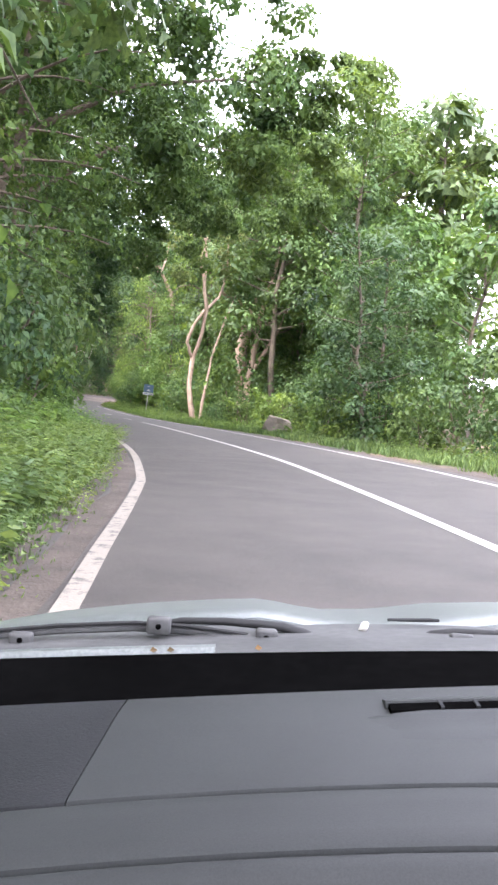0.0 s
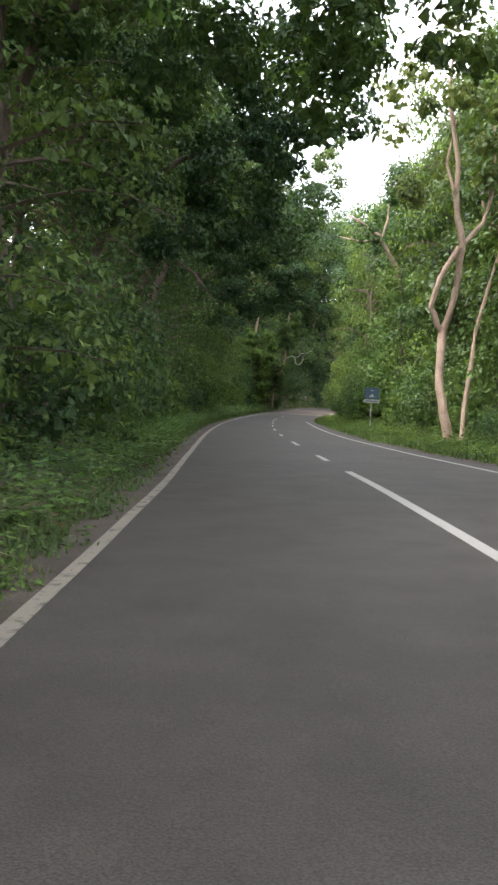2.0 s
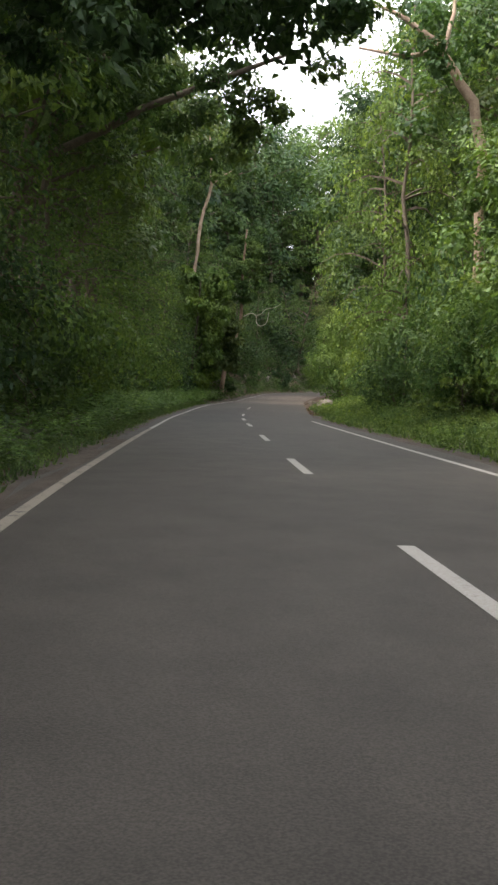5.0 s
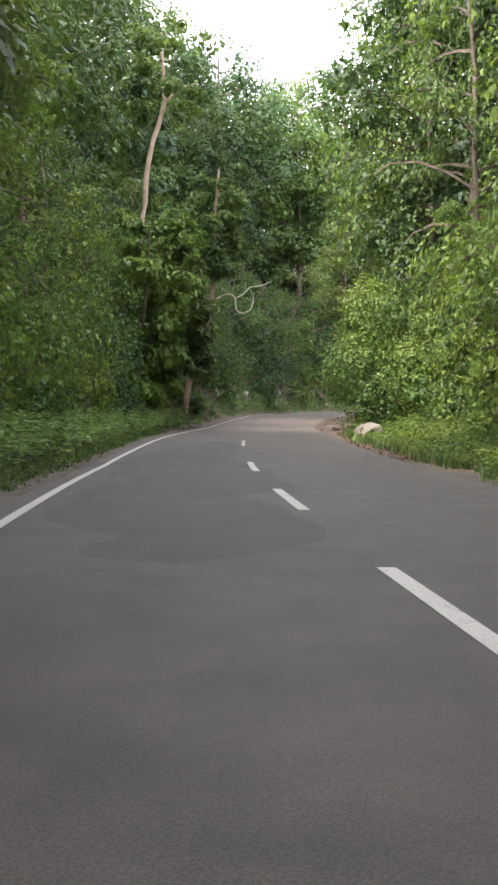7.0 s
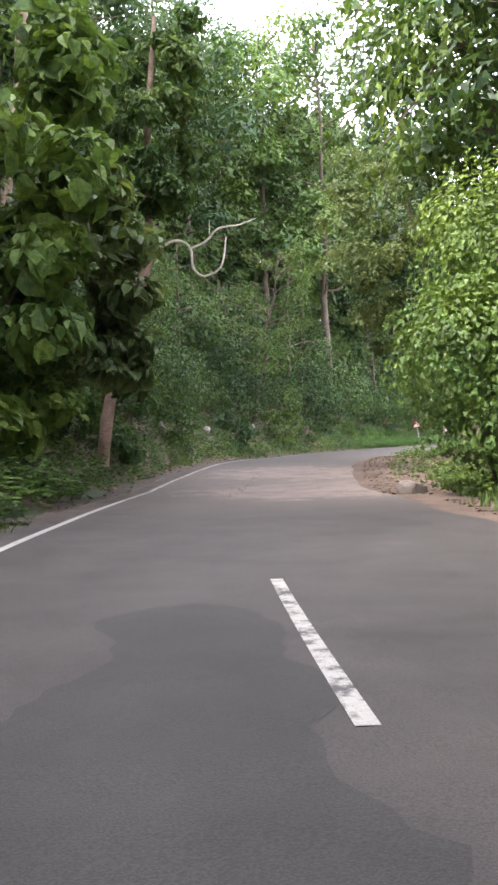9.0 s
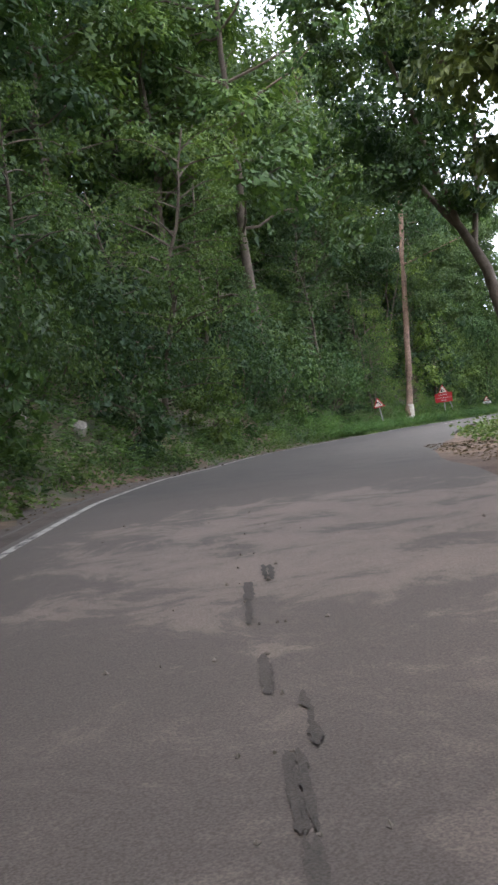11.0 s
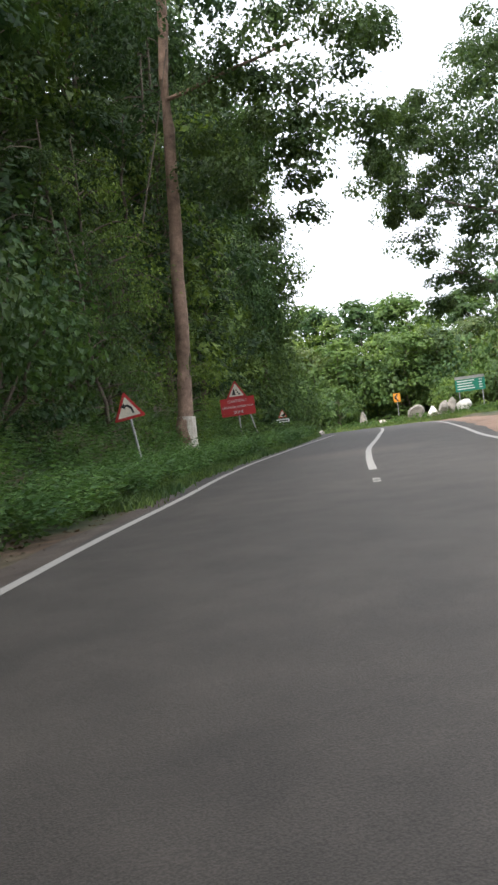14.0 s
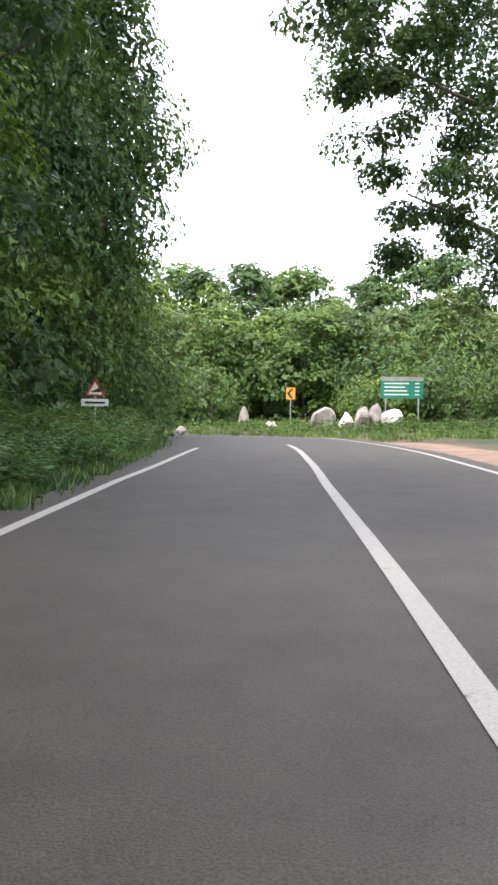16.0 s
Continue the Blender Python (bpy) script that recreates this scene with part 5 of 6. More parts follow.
rock("boulder", "weathered brown boulder lying in the grass", 7.9, -33.2, (2.4, 1.6, 1.5), 1, DUSTY, 30)
rock("boulder", "pale rounded boulder in the roadside grass", 8.9, 57.6, (1.45, 1.1, 1.05), 2, DUSTY)
rock("boulder", "small pale boulder at the grass edge", 9.2, 66.5, (0.9, 0.7, 0.65), 3, DUSTY)
for i, (x, y, a, b, h) in enumerate(((84.0, 159.4, 2.0, 1.4, 1.9), (85.7, 158.9, 1.2, 1.1, 1.7), (86.1, 158.0, 1.6, 1.3, 1.6), (86.9, 157.6, 1.4, 1.2, 2.2), (88.0, 157.0, 1.8, 1.2, 1.5), (87.5, 158.9, 1.3, 1.0, 1.8))):
    rock("boulder", "angular whitish-grey boulder in a heap at the bend", x, y, (a, b, h), 10 + i, LIME if i % 3 == 1 else ROCK, 25 * i)
rock("boulder", "upright weathered boulder beyond the bend", 86.4, 168.7, (1.3, 1.0, 1.9), 21, ROCK, 10)
rock("boulder", "low brown boulder in the scrub", 86.5, 166, (1.3, 1.0, 0.8), 22, BARK_WHITE, 40)
rock("boulder", "pale boulder at the grassy corner", 74.9, 163.1, (0.9, 0.8, 0.75), 23, ROCK, 70)
for i, (s_y, off, h) in enumerate(((84, -6.9, 0.9), (87.5, -7.2, 1.0), (91, -7.0, 0.8), (98, -7.3, 0.8), (105, -7.0, 0.7))):
    x, y = place(station_at(s_y), off)
    rock("marker_stone", "grey weathered kerb stone among the ferns", x, y, (0.5, 0.4, h), 30 + i, ROCK, 20 * i, 0.6)
for i, (s_y, off) in enumerate(((74.5, -4.6), (78, -4.8), (70, -4.7))):
    x, y = place(station_at(s_y), off)
    rock("stone", "small reddish stone lying on the shoulder", x, y, (0.34, 0.22, 0.14), 40 + i, RED_SOIL, 50 * i)


# ---------------------------------------------------------------- signs
def flat(name, colour, rough=0.45):
    return surface(name, tuple(c * 0.85 for c in colour), colour, 4.0, rough, 60.0, relief=0.05, depth=0.002)


RED, CREAM, BLACK = flat("sign_red", (0.45, 0.03, 0.03)), flat("sign_cream", (0.72, 0.66, 0.56)), flat("sign_black", (0.02, 0.02, 0.02))
GREEN, BLUE, YELLOW, WHITE = flat("sign_green", (0.02, 0.2, 0.13)), flat("sign_blue", (0.04, 0.075, 0.11)), flat("sign_orange", (0.75, 0.3, 0.03)), flat("sign_white", (0.7, 0.7, 0.68))
POST = surface("galvanised_post", (0.25, 0.25, 0.24), (0.42, 0.41, 0.4), 5.0, 0.55, 40.0, 0.5)


def plate(outline, y0, y1):
    """A flat plate in the sign's own plane: an outline of (x, z), from depth y0 to y1."""
    g, n = Geo(), len(outline)
    g.add([(x, y0, z) for x, z in outline] + [(x, y1, z) for x, z in outline],
          [tuple(range(n)), tuple(range(n, 2 * n))[::-1]] + [(i, i + n, (i + 1) % n + n, (i + 1) % n) for i in range(n)])
    return g


def rounded(points, r, n=5):
    """The outline with its corners rounded off."""
    out = []
    for i, p in enumerate(points):
        p, a, b = Vector(p), Vector(points[i - 1]), Vector(points[(i + 1) % len(points)])
        u, v = (a - p).normalized() * r, (b - p).normalized() * r
        for k in range(n + 1):
            t = k / n
            out.append(tuple((p + u) * (1 - t) ** 2 + p * 2 * t * (1 - t) + (p + v) * t * t))
    return out


def tri(w, z, r):
    h = w * 0.866
    return rounded([(-w / 2, z), (w / 2, z), (0, z + h)], r)


def rect(x0, x1, z0, z1, r=0.03):
    return rounded([(x0, z0), (x1, z0), (x1, z1), (x0, z1)], r)


def sign(name, label, x, y, heading, lean=0.0):
    """An Empty at the foot of a sign, its face towards traffic that goes along heading (degrees, clockwise from +y)."""
    ob = new(name)
    ob.matrix_basis = pose(x, y, gz(x, y), 0, lean, -heading)
    return tagged(ob, label, "road sign", "signs along the road")


def posts(ob, xs, top, r=0.035):
    for x in xs:
        g = Geo()
        g.tube([(x, 0.03, -0.4), (x, 0.03, top)], [r, r], 10)
        part("post", g, POST, ob)


def words(text, x, z, size, mat, parent):
    c = bpy.data.curves.new("lettering", "FONT")
    c.body, c.size, c.align_x, c.extrude = text, size, "CENTER", 0.002
    c.materials.append(mat)
    ob = new("lettering", c)
    ob.parent = parent
    ob.matrix_basis = pose(x, -0.024, z, 90, 0, 0)


def warning(ob, w, z):
    part("sign_plate", plate(tri(w, z, 0.07), -0.012, 0.0), RED, ob)
    part("sign_face", plate(tri(w * 0.72, z + w * 0.085, 0.03), -0.018, -0.0125), CREAM, ob)


s1 = sign("bend_sign", "red-bordered triangular warning sign with a curved arrow", 34.16, 126.93, 35, -8)
posts(s1, (0,), 2.1)
warning(s1, 0.9, 1.75)
part("arrow", plate([(0.16, 1.9), (0.1, 1.9), (0.08, 2.02), (0.0, 2.1), (-0.06, 2.1), (-0.06, 2.04), (-0.19, 2.13), (-0.06, 2.22), (-0.06, 2.16), (0.02, 2.16), (0.12, 2.08)], -0.024, -0.0185), BLACK, s1)
s2 = sign("landslide_sign", "red caution board under a triangular falling-rocks sign", 45.62, 137.17, 36, -1)
posts(s2, (0,), 2.6)
g = Geo()
g.tube([(0.95, 0.05, -0.4), (0.5, 0.05, 1.65)], [0.03, 0.03], 10)
part("post", g, POST, s2, "leaning steel prop")
part("board", plate(rect(-0.78, 0.78, 1.55, 2.38), -0.012, 0.0), RED, s2)
warning(s2, 0.95, 2.36)
part("cliff", plate([(-0.2, 2.5), (-0.02, 2.5), (-0.06, 2.72), (-0.1, 2.82)], -0.024, -0.0185), BLACK, s2)
for k, (x, z, r) in enumerate(((0.02, 2.72, 0.035), (0.07, 2.62, 0.04), (0.13, 2.54, 0.045))):
    part("falling_rock", plate([(x + r * math.cos(a), z + r * math.sin(a)) for a in np.linspace(0, 2 * math.pi, 9)[:-1]], -0.024, -0.0185), BLACK, s2)
words("CAUTION !", 0, 2.17, 0.17, WHITE, s2)
words("LANDSLIDE & ROCK FALL", 0, 1.92, 0.125, WHITE, s2)
words("ZONE", 0, 1.66, 0.17, WHITE, s2)
s3 = sign("small_warning_sign", "small triangular warning sign with a white plate below", 56.3, 146.6, 42)
posts(s3, (0,), 1.9)
warning(s3, 0.6, 1.5)
part("name_plate", plate(rect(-0.4, 0.4, 1.2, 1.42), -0.012, 0.0), WHITE, s3)
part("print_bar", plate(rect(-0.3, 0.3, 1.28, 1.34, 0.01), -0.016, -0.0125), BLACK, s3)
part("steep_slope", plate([(-0.16, 1.62), (0.16, 1.62), (0.16, 1.76)], -0.024, -0.0185), BLACK, s3)
s4 = sign("blue_sign", "blue roadside information board with a white plate", 6.9, 8.2, -2)
s4.location.z += 0.5
g = Geo()
g.tube([(0, 0.03, -0.9), (0, 0.03, 2.4)], [0.035, 0.035], 10)
part("post", g, POST, s4)
part("board", plate(rect(-0.5, 0.5, 1.75, 2.55), -0.012, 0.0), BLUE, s4)
part("name_plate", plate(rect(-0.55, 0.55, 1.5, 1.72), -0.012, 0.0), POST, s4)
part("print_bar", plate(rect(-0.42, 0.42, 1.58, 1.64, 0.01), -0.016, -0.0125), BLUE, s4)
part("emblem", plate([(-0.2, 1.9), (0.2, 1.9), (0.04, 2.1), (-0.04, 2.1)], -0.016, -0.0125), POST, s4)
part("emblem", plate([(-0.2, 2.42), (0, 2.3), (0.2, 2.42), (0, 2.36)], -0.016, -0.0125), POST, s4)
s5 = sign("chevron_sign", "orange bend marker with a black chevron on a white post", 96.9, 173.0, 45)
posts(s5, (0,), 2.9, 0.05)
part("board", plate(rect(-0.4, 0.4, 2.0, 3.0), -0.012, 0.0), YELLOW, s5)
part("chevron", plate([(0.22, 2.9), (-0.1, 2.5), (0.22, 2.1), (-0.02, 2.1), (-0.32, 2.5), (-0.02, 2.9)], -0.018, -0.0125), BLACK, s5)
s6 = sign("direction_board", "green place-name board with white lines behind the boulders", 89.7, 157.2, 52)
posts(s6, (-1.1, 1.1), 3.4, 0.05)
part("board", plate(rect(-1.4, 1.4, 1.95, 3.1), -0.02, 0.0), GREEN, s6)
part("header", plate(rect(-1.4, 1.4, 3.12, 3.4), -0.02, 0.0), POST, s6)
for k in range(4):
    z = 2.15 + 0.25 * k
    part("print_bar", plate(rect(-1.2, 0.45 - 0.12 * (k % 3), z, z + 0.09, 0.01), -0.026, -0.0205), WHITE, s6)
    part("print_bar", plate(rect(0.85, 1.15, z, z + 0.09, 0.01), -0.026, -0.0205), WHITE, s6)


# ---------------------------------------------------------------- mended and broken asphalt
def blot(name, label, mat, y0, y1, lat0, lat1, seed, lift=0.004, rag=0.24, fray=0.04):
    """An uneven patch that follows the road's surface."""
    r = np.random.default_rng(seed)
    n, w = (60, 7) if y1 - y0 > 1 else (14, 3)
    u = np.linspace(0, 1, n)
    ss = np.interp(u, [0, 1], [station_at(y0), station_at(y1)])
    half = (lat1 - lat0) / 2 * np.clip(1 - np.abs(2 * u - 1) ** 5, 0, 1) ** 0.5 + 0.001
    a = (lat0 + lat1) / 2 - half * (1 + np.interp(u, np.linspace(0, 1, 15), r.normal(0, rag, 15)) + r.normal(0, fray, n))
    b = (lat0 + lat1) / 2 + half * (1 + np.interp(u, np.linspace(0, 1, 15), r.normal(0, rag, 15)) + r.normal(0, fray, n))
    offs = a[:, None] + (b - a)[:, None] * np.linspace(0, 1, w)
    px, py = np.interp(ss, STATION, MID[:, 0]), np.interp(ss, STATION, MID[:, 1])
    rx, ry = np.interp(ss, STATION, RIGHT[:, 0]), np.interp(ss, STATION, RIGHT[:, 1])
    v = np.stack([px[:, None] + rx[:, None] * offs, py[:, None] + ry[:, None] * offs, road_z(np.repeat(ss, w), offs.ravel()).reshape(n, w) + lift], 2)
    g = Geo()
    g.add(v.reshape(-1, 3), [(i * w + c, i * w + c + 1, i * w + w + c + 1, i * w + w + c) for i in range(n - 1) for c in range(w - 1)])
    tagged(new(name, g.mesh(name, mat)), label, "asphalt patch", kind="structure")


blot("asphalt_patch", "darker asphalt patch along the lane with a broken edge", PATCH, 27, 47.2, -3.1, -0.02, 3, 0.003)
blot("asphalt_patch", "dark tongue of mended asphalt beside the centre line", PATCH, 44, 52.4, -1.5, -0.05, 5, 0.0045)
r = np.random.default_rng(31)
for k in range(46):
    y0 = r.uniform(67.5, 74.5)
    lat = -0.8 + 0.06 * math.sin(1.1 * y0) + r.normal(0, 0.07)
    blot("asphalt_patch", "dark scab of broken asphalt in a worn trench", BROKEN, y0, y0 + r.uniform(0.1, 0.4), lat - r.uniform(0.008, 0.025), lat + r.uniform(0.008, 0.025), 100 + k, 0.004 + 0.0002 * k, 0.4, 0.2)
g = Geo()
for k in range(90):
    x, y = place(r.uniform(station_at(65), station_at(78)), r.normal(-0.8, 0.16) if k % 2 else r.uniform(-2.5, 2.2))
    d = r.uniform(0.006, 0.022)
    base = r.normal(0, 1, (6, 3))
    p = np.array([(1, 0, 0), (-1, 0, 0), (0, 1, 0), (0, -1, 0), (0, 0, 1), (0, 0, -1)]) * d * r.uniform(0.6, 1.2, (6, 1)) + base * 0.002
    sz, of = near_road(x, y)
    g.add(p + np.array([x, y, float(road_z(sz, of)[0]) + 0.004]), [(0, 2, 4), (2, 1, 4), (1, 3, 4), (3, 0, 4), (2, 0, 5), (1, 2, 5), (3, 1, 5), (0, 3, 5)])
tagged(new("rubble", g.mesh("rubble", DUSTY)), "loose crumbs of broken asphalt and grit", "rubble", kind="stuff")


# ---------------------------------------------------------------- the car, standing where the drive begins
PLASTIC = surface("grey_dash_plastic", (0.019, 0.0205, 0.0202), (0.0275, 0.0297, 0.0292), 3.0, 0.55, 900.0, relief=0.12, depth=0.001, shine=0.16)
PLASTIC_DARK = surface("dark_grille_plastic", (0.011, 0.0118, 0.0124), (0.0175, 0.0183, 0.0195), 6.0, 0.65, 500.0, relief=0.5, depth=0.001, shine=0.14)
# screen border black, also put in slot, holes and gaps as painted shade
FRIT_GAP = surface("black_border_and_gap_shade", (0.0015, 0.0015, 0.0015), (0.003, 0.003, 0.003), 4.0, 0.9, 80.0, relief=0.02, depth=0.001, shine=0.0)
SILVER = surface("silver_grey_paint", (0.11, 0.122, 0.117), (0.16, 0.173, 0.167), 1.5, 0.35, 300.0, 0.35, relief=0.02, depth=0.001)
COWL = surface("weathered_cowl_plastic", (0.024, 0.0245, 0.024), (0.062, 0.062, 0.06), 9.0, 0.6, 90.0, relief=0.15, depth=0.002)
RUBBER = surface("black_rubber", (0.005, 0.005, 0.005), (0.012, 0.012, 0.012), 6.0, 0.7, 60.0, relief=0.1, depth=0.001)
EYE = 1.06
car = new("car")
car.matrix_basis = pose(-5.8144, -77.296, -0.0249, 0.06, -3.70, -15.70)
tagged(car, "silver hatchback with a grey plastic dashboard standing on the road", "car")


SECTION = ((0.3, 0.41, 0.47, 0.62, 0.73, 0.85, 2.0), (-0.231, -0.2311, -0.2259, -0.2187, -0.2153, -0.2225, -0.2225),
           (0.16, 0.16, 0.1515, 0.119, 0.092, 0.09, 0.09), (0.2, 0.2, 0.166, 0.03, 0.041, 0.06, 0.06))


def top_at(x, y):
    """Height of the fascia's and the cowl's upper surface: it climbs to the car's middle."""
    base, tilt, bow = (float(np.interp(y, SECTION[0], row)) for row in SECTION[1:])
    q = min(x, 0.36)
    return EYE + base + tilt * q - bow * q * q


def hood(x):
    """The bonnet's crown across the car: a raised middle with a shallow valley beside it."""
    return float(np.interp(x, (-0.5, -0.29, -0.205, -0.074, 0.03, 0.11, 0.15, 0.19, 0.277, 0.364, 0.48, 1.0, 1.3), (-0.12, -0.05, -0.026, -0.004, 0.009, 0.016, 0.011, 0.005, 0.011, 0.026, 0.036, 0.03, -0.03)))


def loft(profile, x0, x1, nx=18, under=0.012, shape=None, skew=0.0, grow=None):
    """A sheet with thickness, swept across the car: profile of (forward, height over the upper surface)."""
    xs = np.linspace(x0, x1, nx)
    y0 = profile[0][0]
    top = np.array([[(x + skew * (y - y0), y, top_at(x, y) + (z if grow is None else z * grow(x) - 0.002 * (1 - grow(x))) if shape is None else EYE + z + shape(x)) for y, z in profile] for x in xs])
    low = top - np.array([0, 0, under])
    n = len(profile)
    g = Geo()
    f = []
    for i in range(nx - 1):
        for k in range(n - 1):
            a, b = i * n + k, (i + 1) * n + k
            f += [(a, b, b + 1, a + 1), (nx * n + a, nx * n + a + 1, nx * n + b + 1, nx * n + b)]
        a, b = i * n, (i + 1) * n
        f += [(a, nx * n + a, nx * n + b, b), (a + n - 1, b + n - 1, nx * n + b + n - 1, nx * n + a + n - 1)]
    for k in range(n - 1):
        e = (nx - 1) * n + k
        f += [(k, k + 1, nx * n + k + 1, nx * n + k), (e, nx * n + e, nx * n + e + 1, e + 1)]
    g.add(np.concatenate([top.reshape(-1, 3), low.reshape(-1, 3)]), f)
    return g


dash = part("dashboard", loft([(0.4715, -0.004), (0.473, -0.0008), (0.477, 0), (0.5, 0), (0.53, 0), (0.56, 0), (0.6, 0), (0.632, -0.003)], -0.0115, 1.2, 30, skew=0.07), PLASTIC, car, "grey moulded plastic dashboard top", True)
part("speaker_panel", loft([(0.4715, -0.004), (0.473, -0.0014), (0.477, -0.0006), (0.5, -0.0006), (0.53, -0.0006), (0.56, -0.0006), (0.6, -0.0006), (0.632, -0.003)], -0.5, -0.0125, 20, skew=0.07), PLASTIC_DARK, dash, "dark perforated speaker panel", True)
part("dash_lip", loft([(0.412, -0.006), (0.4135, -0.0016), (0.418, 0), (0.43, 0.0), (0.45, 0.0), (0.464, 0), (0.4685, -0.0012), (0.47, -0.005)], -0.5, 1.2, 30), PLASTIC, dash, "rounded grey edge of the dashboard", True)
part("glovebox_lid", loft([(0.30, -0.4), (0.315, -0.19), (0.345, -0.06), (0.375, -0.018), (0.395, -0.004), (0.404, -0.0008), (0.4085, -0.002), (0.41, -0.006)], -0.45, 0.42), PLASTIC, dash, "grey glovebox lid", True)
# added black sheet that darkens the gaps between the dash panels
part("dash_underlayer", loft([(0.38, -0.05), (0.41, -0.022), (0.45, -0.02), (0.5, -0.02), (0.7, -0.02)], -0.5, 1.2), FRIT_GAP, dash)
part("screen_border", loft([(0.631, -0.006), (0.64, -0.003), (0.66, -0.0005), (0.7, 0), (0.728, 0)], -0.6, 1.3), FRIT_GAP, car, "black border along the foot of the windscreen", True)
vent = part("air_vent", loft([(0.526, -0.001), (0.534, 0.0004), (0.545, 0.0003), (0.556, 0.001), (0.564, 0.0024), (0.5695, 0.003), (0.5705, 0.0006)], 0.15, 0.75, 40, grow=lambda x: float(ease(x, 0.15, 0.215))), PLASTIC, dash, "long narrow defroster vent", True)
# raised black strip: the shade inside the slot, put on as colour
part("vent_slot", loft([(0.571, 0.0028), (0.577, 0.0031), (0.583, 0.003)], 0.188, 0.75, 14, under=0.004), FRIT_GAP, vent)
for k in range(9):
    part("slat", loft([(0.5714, 0.0042), (0.5825, 0.0044)], 0.222 + 0.0245 * k, 0.2245 + 0.0245 * k, 2, under=0.003), PLASTIC_DARK, vent)
part("vent_hood", loft([(0.583, 0.0005), (0.5845, 0.0042), (0.59, 0.003), (0.598, 0.0004)], 0.186, 0.75, 14), PLASTIC, vent, smooth=True)
part("cowl", loft([(0.7285, -0.001), (0.74, -0.004), (0.76, -0.006), (0.79, -0.006), (0.83, -0.0075), (0.86, -0.009), (0.9, -0.012), (0.94, -0.02)], -0.6, 1.3, 30), COWL, car, "weathered grey cowl below the windscreen", True)
part("screen_trim", loft([(0.737, -0.002), (0.74, 0.0025), (0.745, 0.004), (0.75, 0.003), (0.752, -0.002)], -0.6, 0.06, 24), SILVER, car, "bright trim strip at the windscreen's foot", True)
part("bonnet", loft([(0.915, -0.25), (0.918, -0.2365), (0.93, -0.2335), (1.0, -0.243), (1.15, -0.268), (1.3, -0.298), (1.5, -0.35), (1.7, -0.42), (1.85, -0.5), (1.93, -0.6)], -0.42, 1.18, 50, shape=hood), SILVER, car, "silver-grey bonnet with a raised middle", True)


def rod(points, radii, sides=8):
    g = Geo()
    g.tube([(x, y, EYE + z) for x, y, z in points], radii, sides)
    return g


def bracket(x, y, z, w, h):
    """A rounded pivot block; the hole facing the driver is a black disc added later."""
    bm = bmesh.new()
    bmesh.ops.create_cube(bm, size=1.0, matrix=pose(x, y + 0.006, EYE + z) @ Matrix.Diagonal((w, 0.012, h, 1)))
    bmesh.ops.bevel(bm, geom=bm.edges[:], offset=0.0035, segments=3, profile=0.5, affect="EDGES")
    me = bpy.data.meshes.new("wiper_bracket")
    bm.to_mesh(me)
    bm.free()
    me.materials.append(COWL)
    me.shade_smooth()
    return me


def wiper(blade, arm, arm_r, brackets):
    w = new("wiper")
    w.parent = car
    tagged(w, "weathered windscreen wiper")
    w.empty_display_size = 0.05
    part("wiper_blade", rod(blade, [0.0022] * len(blade), 7), RUBBER, w, smooth=True)
    part("blade_spine", rod([(x, y + 0.004, z - 0.006) for x, y, z in blade], [0.004] * len(blade), 8), COWL, w, "weathered grey blade spine", smooth=True)
    part("wiper_arm", rod(arm, arm_r, 9), RUBBER, w, smooth=True)
    for x, z, wd, h in brackets:
        b = part("wiper_bracket", bracket(x, 0.83, z, wd, h), None, w, "grey pivot bracket")
        # black disc on the face imitates the shade of a pivot hole
        g = Geo()
        g.tube([(x, 0.8285, EYE + z), (x, 0.8305, EYE + z)], [0.0028, 0.0028], 10)
        part("pivot_hole", g, FRIT_GAP, b)


wiper([(-0.3, 0.845, -0.255), (-0.2, 0.845, -0.241), (-0.106, 0.85, -0.2275), (-0.026, 0.85, -0.219), (0.03, 0.85, -0.219), (0.09, 0.85, -0.2235)],
      [(-0.005, 0.86, -0.2215), (0.02, 0.86, -0.2162), (0.066, 0.86, -0.214), (0.105, 0.86, -0.2148), (0.125, 0.86, -0.216), (0.145, 0.86, -0.221), (0.16, 0.86, -0.2262), (0.19, 0.86, -0.2288), (0.225, 0.86, -0.229)],
      [0.002, 0.0034, 0.0042, 0.0046, 0.005, 0.0056, 0.0055, 0.006, 0.008],
      [(-0.137, -0.2395, 0.024, 0.014), (-0.0, -0.2165, 0.024, 0.018), (0.108, -0.2205, 0.022, 0.016)])
wiper([(0.275, 0.85, -0.2175), (0.35, 0.85, -0.2165), (0.45, 0.85, -0.213), (0.62, 0.85, -0.211), (0.8, 0.85, -0.215)],
      [(0.23, 0.86, -0.2285), (0.252, 0.86, -0.2262), (0.266, 0.86, -0.2215), (0.279, 0.86, -0.2135), (0.3, 0.86, -0.2095), (0.346, 0.86, -0.208), (0.45, 0.86, -0.205), (0.6, 0.86, -0.203)],
      [0.006, 0.0056, 0.0055, 0.005, 0.0046, 0.0042, 0.0042, 0.004],
      [(0.303, -0.2125, 0.024, 0.016), (0.5, -0.2085, 0.024, 0.016)])
g = Geo()
g.tube([(0.208, 0.885, EYE - 0.225), (0.21, 0.872, EYE - 0.2135), (0.2105, 0.868, EYE - 0.2095), (0.2125, 0.866, EYE - 0.2075)], [0.004, 0.0045, 0.004, 0.002], 10)
part("washer_nozzle", g, LIME, car, "white washer nozzle", True)
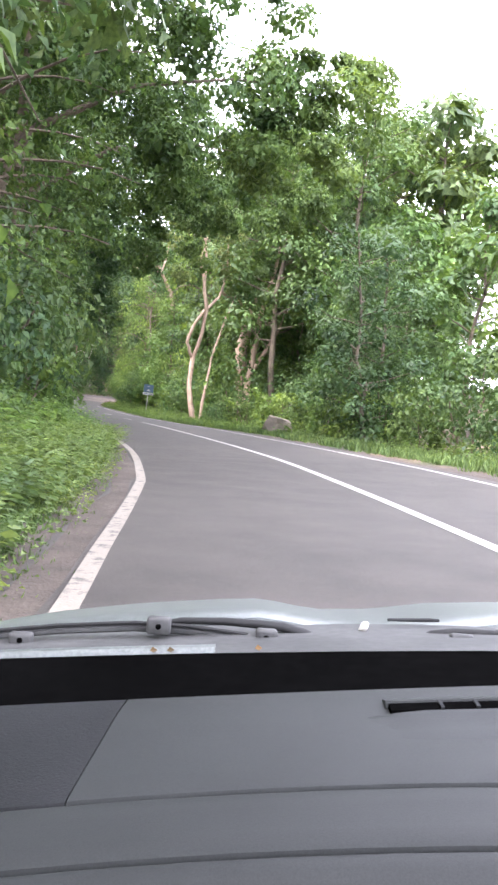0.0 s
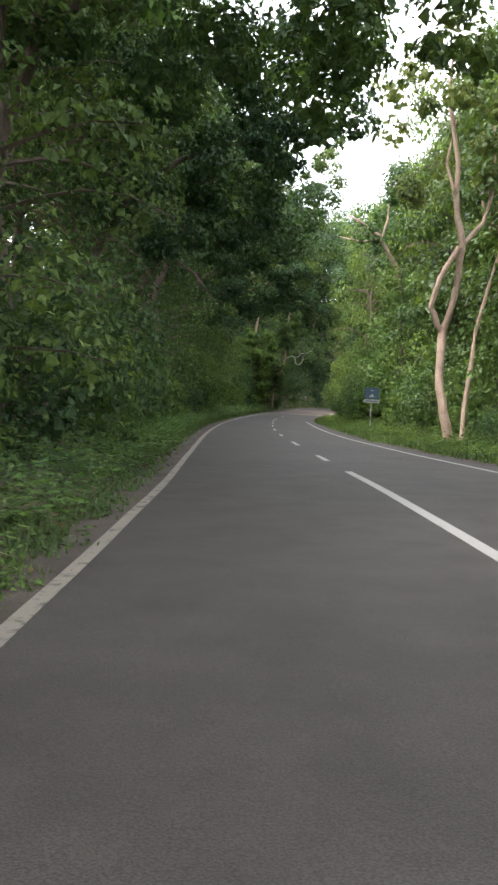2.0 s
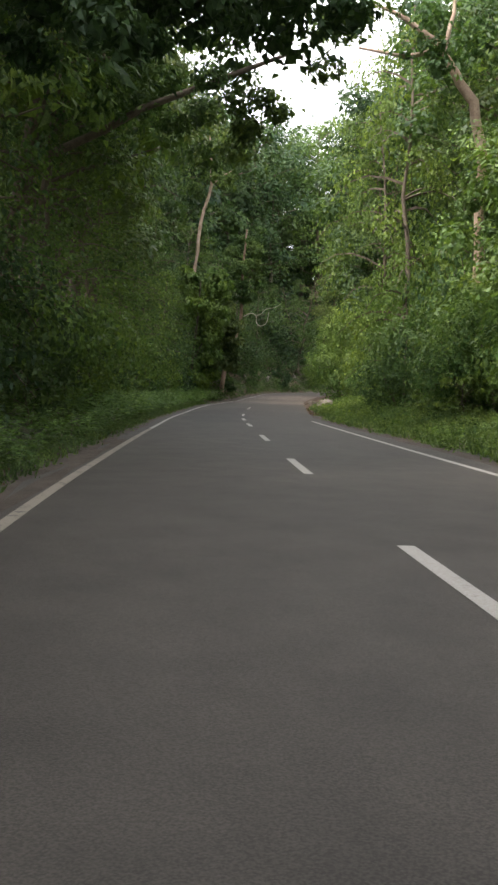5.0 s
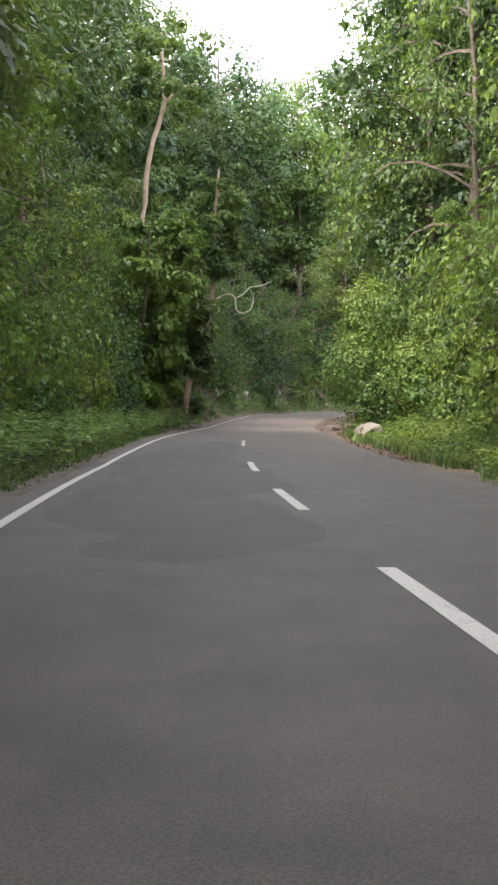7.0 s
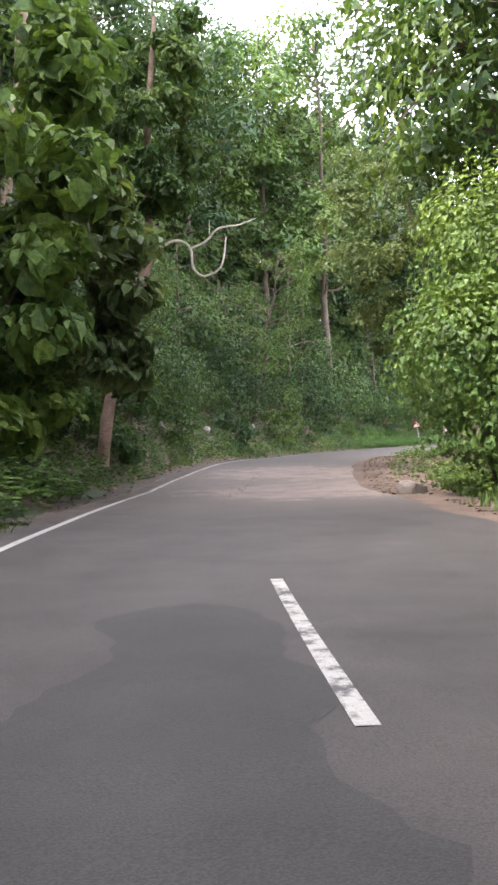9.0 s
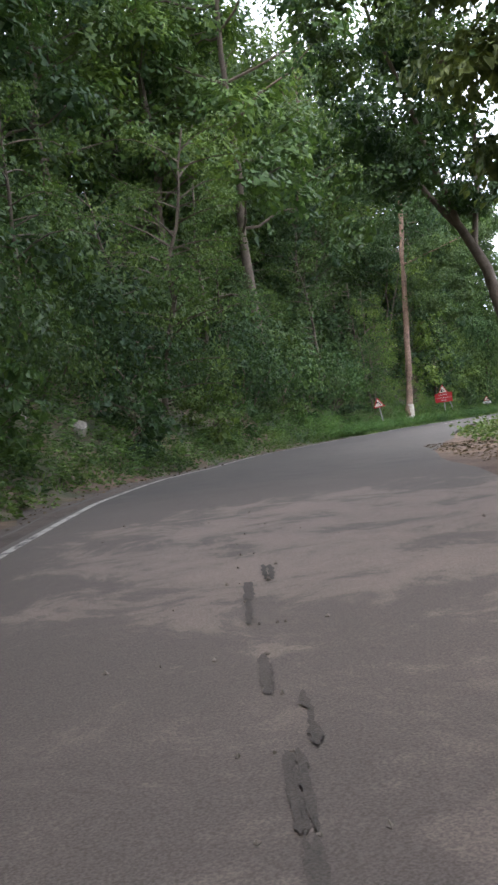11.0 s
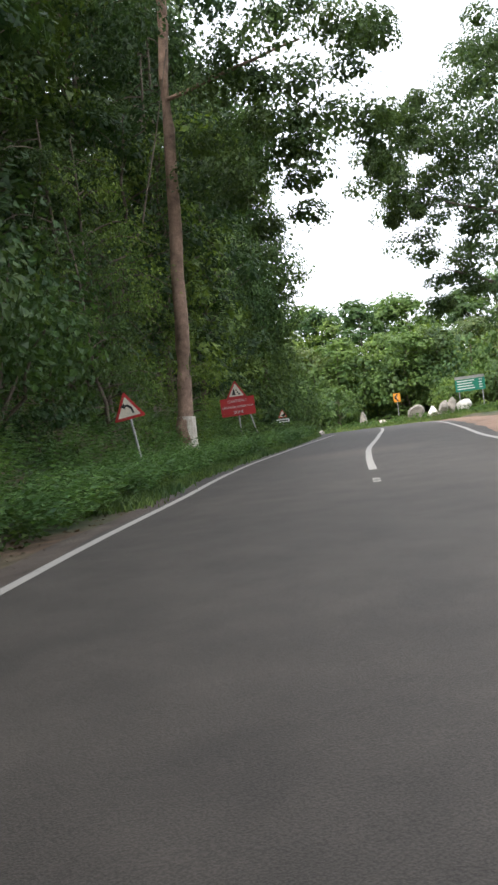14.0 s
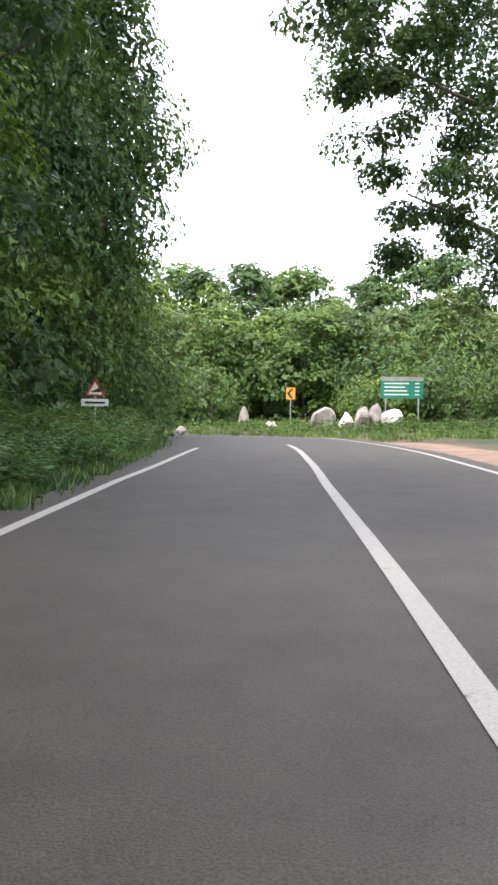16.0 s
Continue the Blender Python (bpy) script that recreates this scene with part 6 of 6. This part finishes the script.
part("bonnet_seal", rod([(0.24, 0.905, -0.211), (0.285, 0.905, -0.2085), (0.296, 0.905, -0.2082)], [0.0016, 0.0022, 0.0016]), RUBBER, car, "short black rubber buffer")
for x, y in ((0.003, 0.733), (0.018, 0.732), (0.095, 0.734)):
    g = Geo()
    g.leaves(np.array([(x, y, top_at(x, y) + 0.002)]), np.array([[1.0, 0.3, 0.1]]), 0.007, np.random.default_rng(3), 0.4)
    part("dry_leaf", g, LITTER, car)
# what carries it: the body below the window line, and wheels
g = Geo()
ring = []
for y, w, zt in ((-2.3, 0.72, 0.62), (-2.2, 0.78, 0.74), (-0.6, 0.8, 0.72), (0.3, 0.8, 0.5), (0.9, 0.79, 0.6), (1.7, 0.76, 0.52), (1.93, 0.66, 0.42)):
    ring.append([(0.38 - w, y, 0.24), (0.38 - w - 0.02, y, 0.42), (0.38 - w + 0.03, y, zt), (0.38 + w - 0.03, y, zt), (0.38 + w + 0.02, y, 0.42), (0.38 + w, y, 0.24)])
n = 6
g.add(np.array(ring).reshape(-1, 3), [(i * n + k, i * n + (k + 1) % n, (i + 1) * n + (k + 1) % n, (i + 1) * n + k) for i in range(len(ring) - 1) for k in range(n)] + [tuple(range(n)), tuple(range((len(ring) - 1) * n, len(ring) * n))[::-1]])
part("body", g, SILVER, car, "silver-grey lower body")
for x in (-0.36, 1.12):
    for y in (-1.35, 1.15):
        wheel = new("wheel")
        wheel.parent = car
        wheel.matrix_basis = pose(x, y, 0.29)
        wheel.empty_display_size = 0.05
        prof = [(0.2, -0.085), (0.26, -0.09), (0.285, -0.07), (0.29, 0), (0.285, 0.07), (0.26, 0.09), (0.2, 0.085), (0.19, 0)]
        g = Geo()
        m = 24
        g.add([(h, r * math.cos(2 * math.pi * k / m), r * math.sin(2 * math.pi * k / m)) for k in range(m) for r, h in prof],
              [(k * 8 + j, k * 8 + (j + 1) % 8, ((k + 1) % m) * 8 + (j + 1) % 8, ((k + 1) % m) * 8 + j) for k in range(m) for j in range(8)])
        part("tyre", g, RUBBER, wheel, smooth=True)
        g = Geo()
        g.tube([(-0.06, 0, 0), (0.06, 0, 0)], [0.195, 0.195], 20)
        part("rim", g, SILVER, wheel)
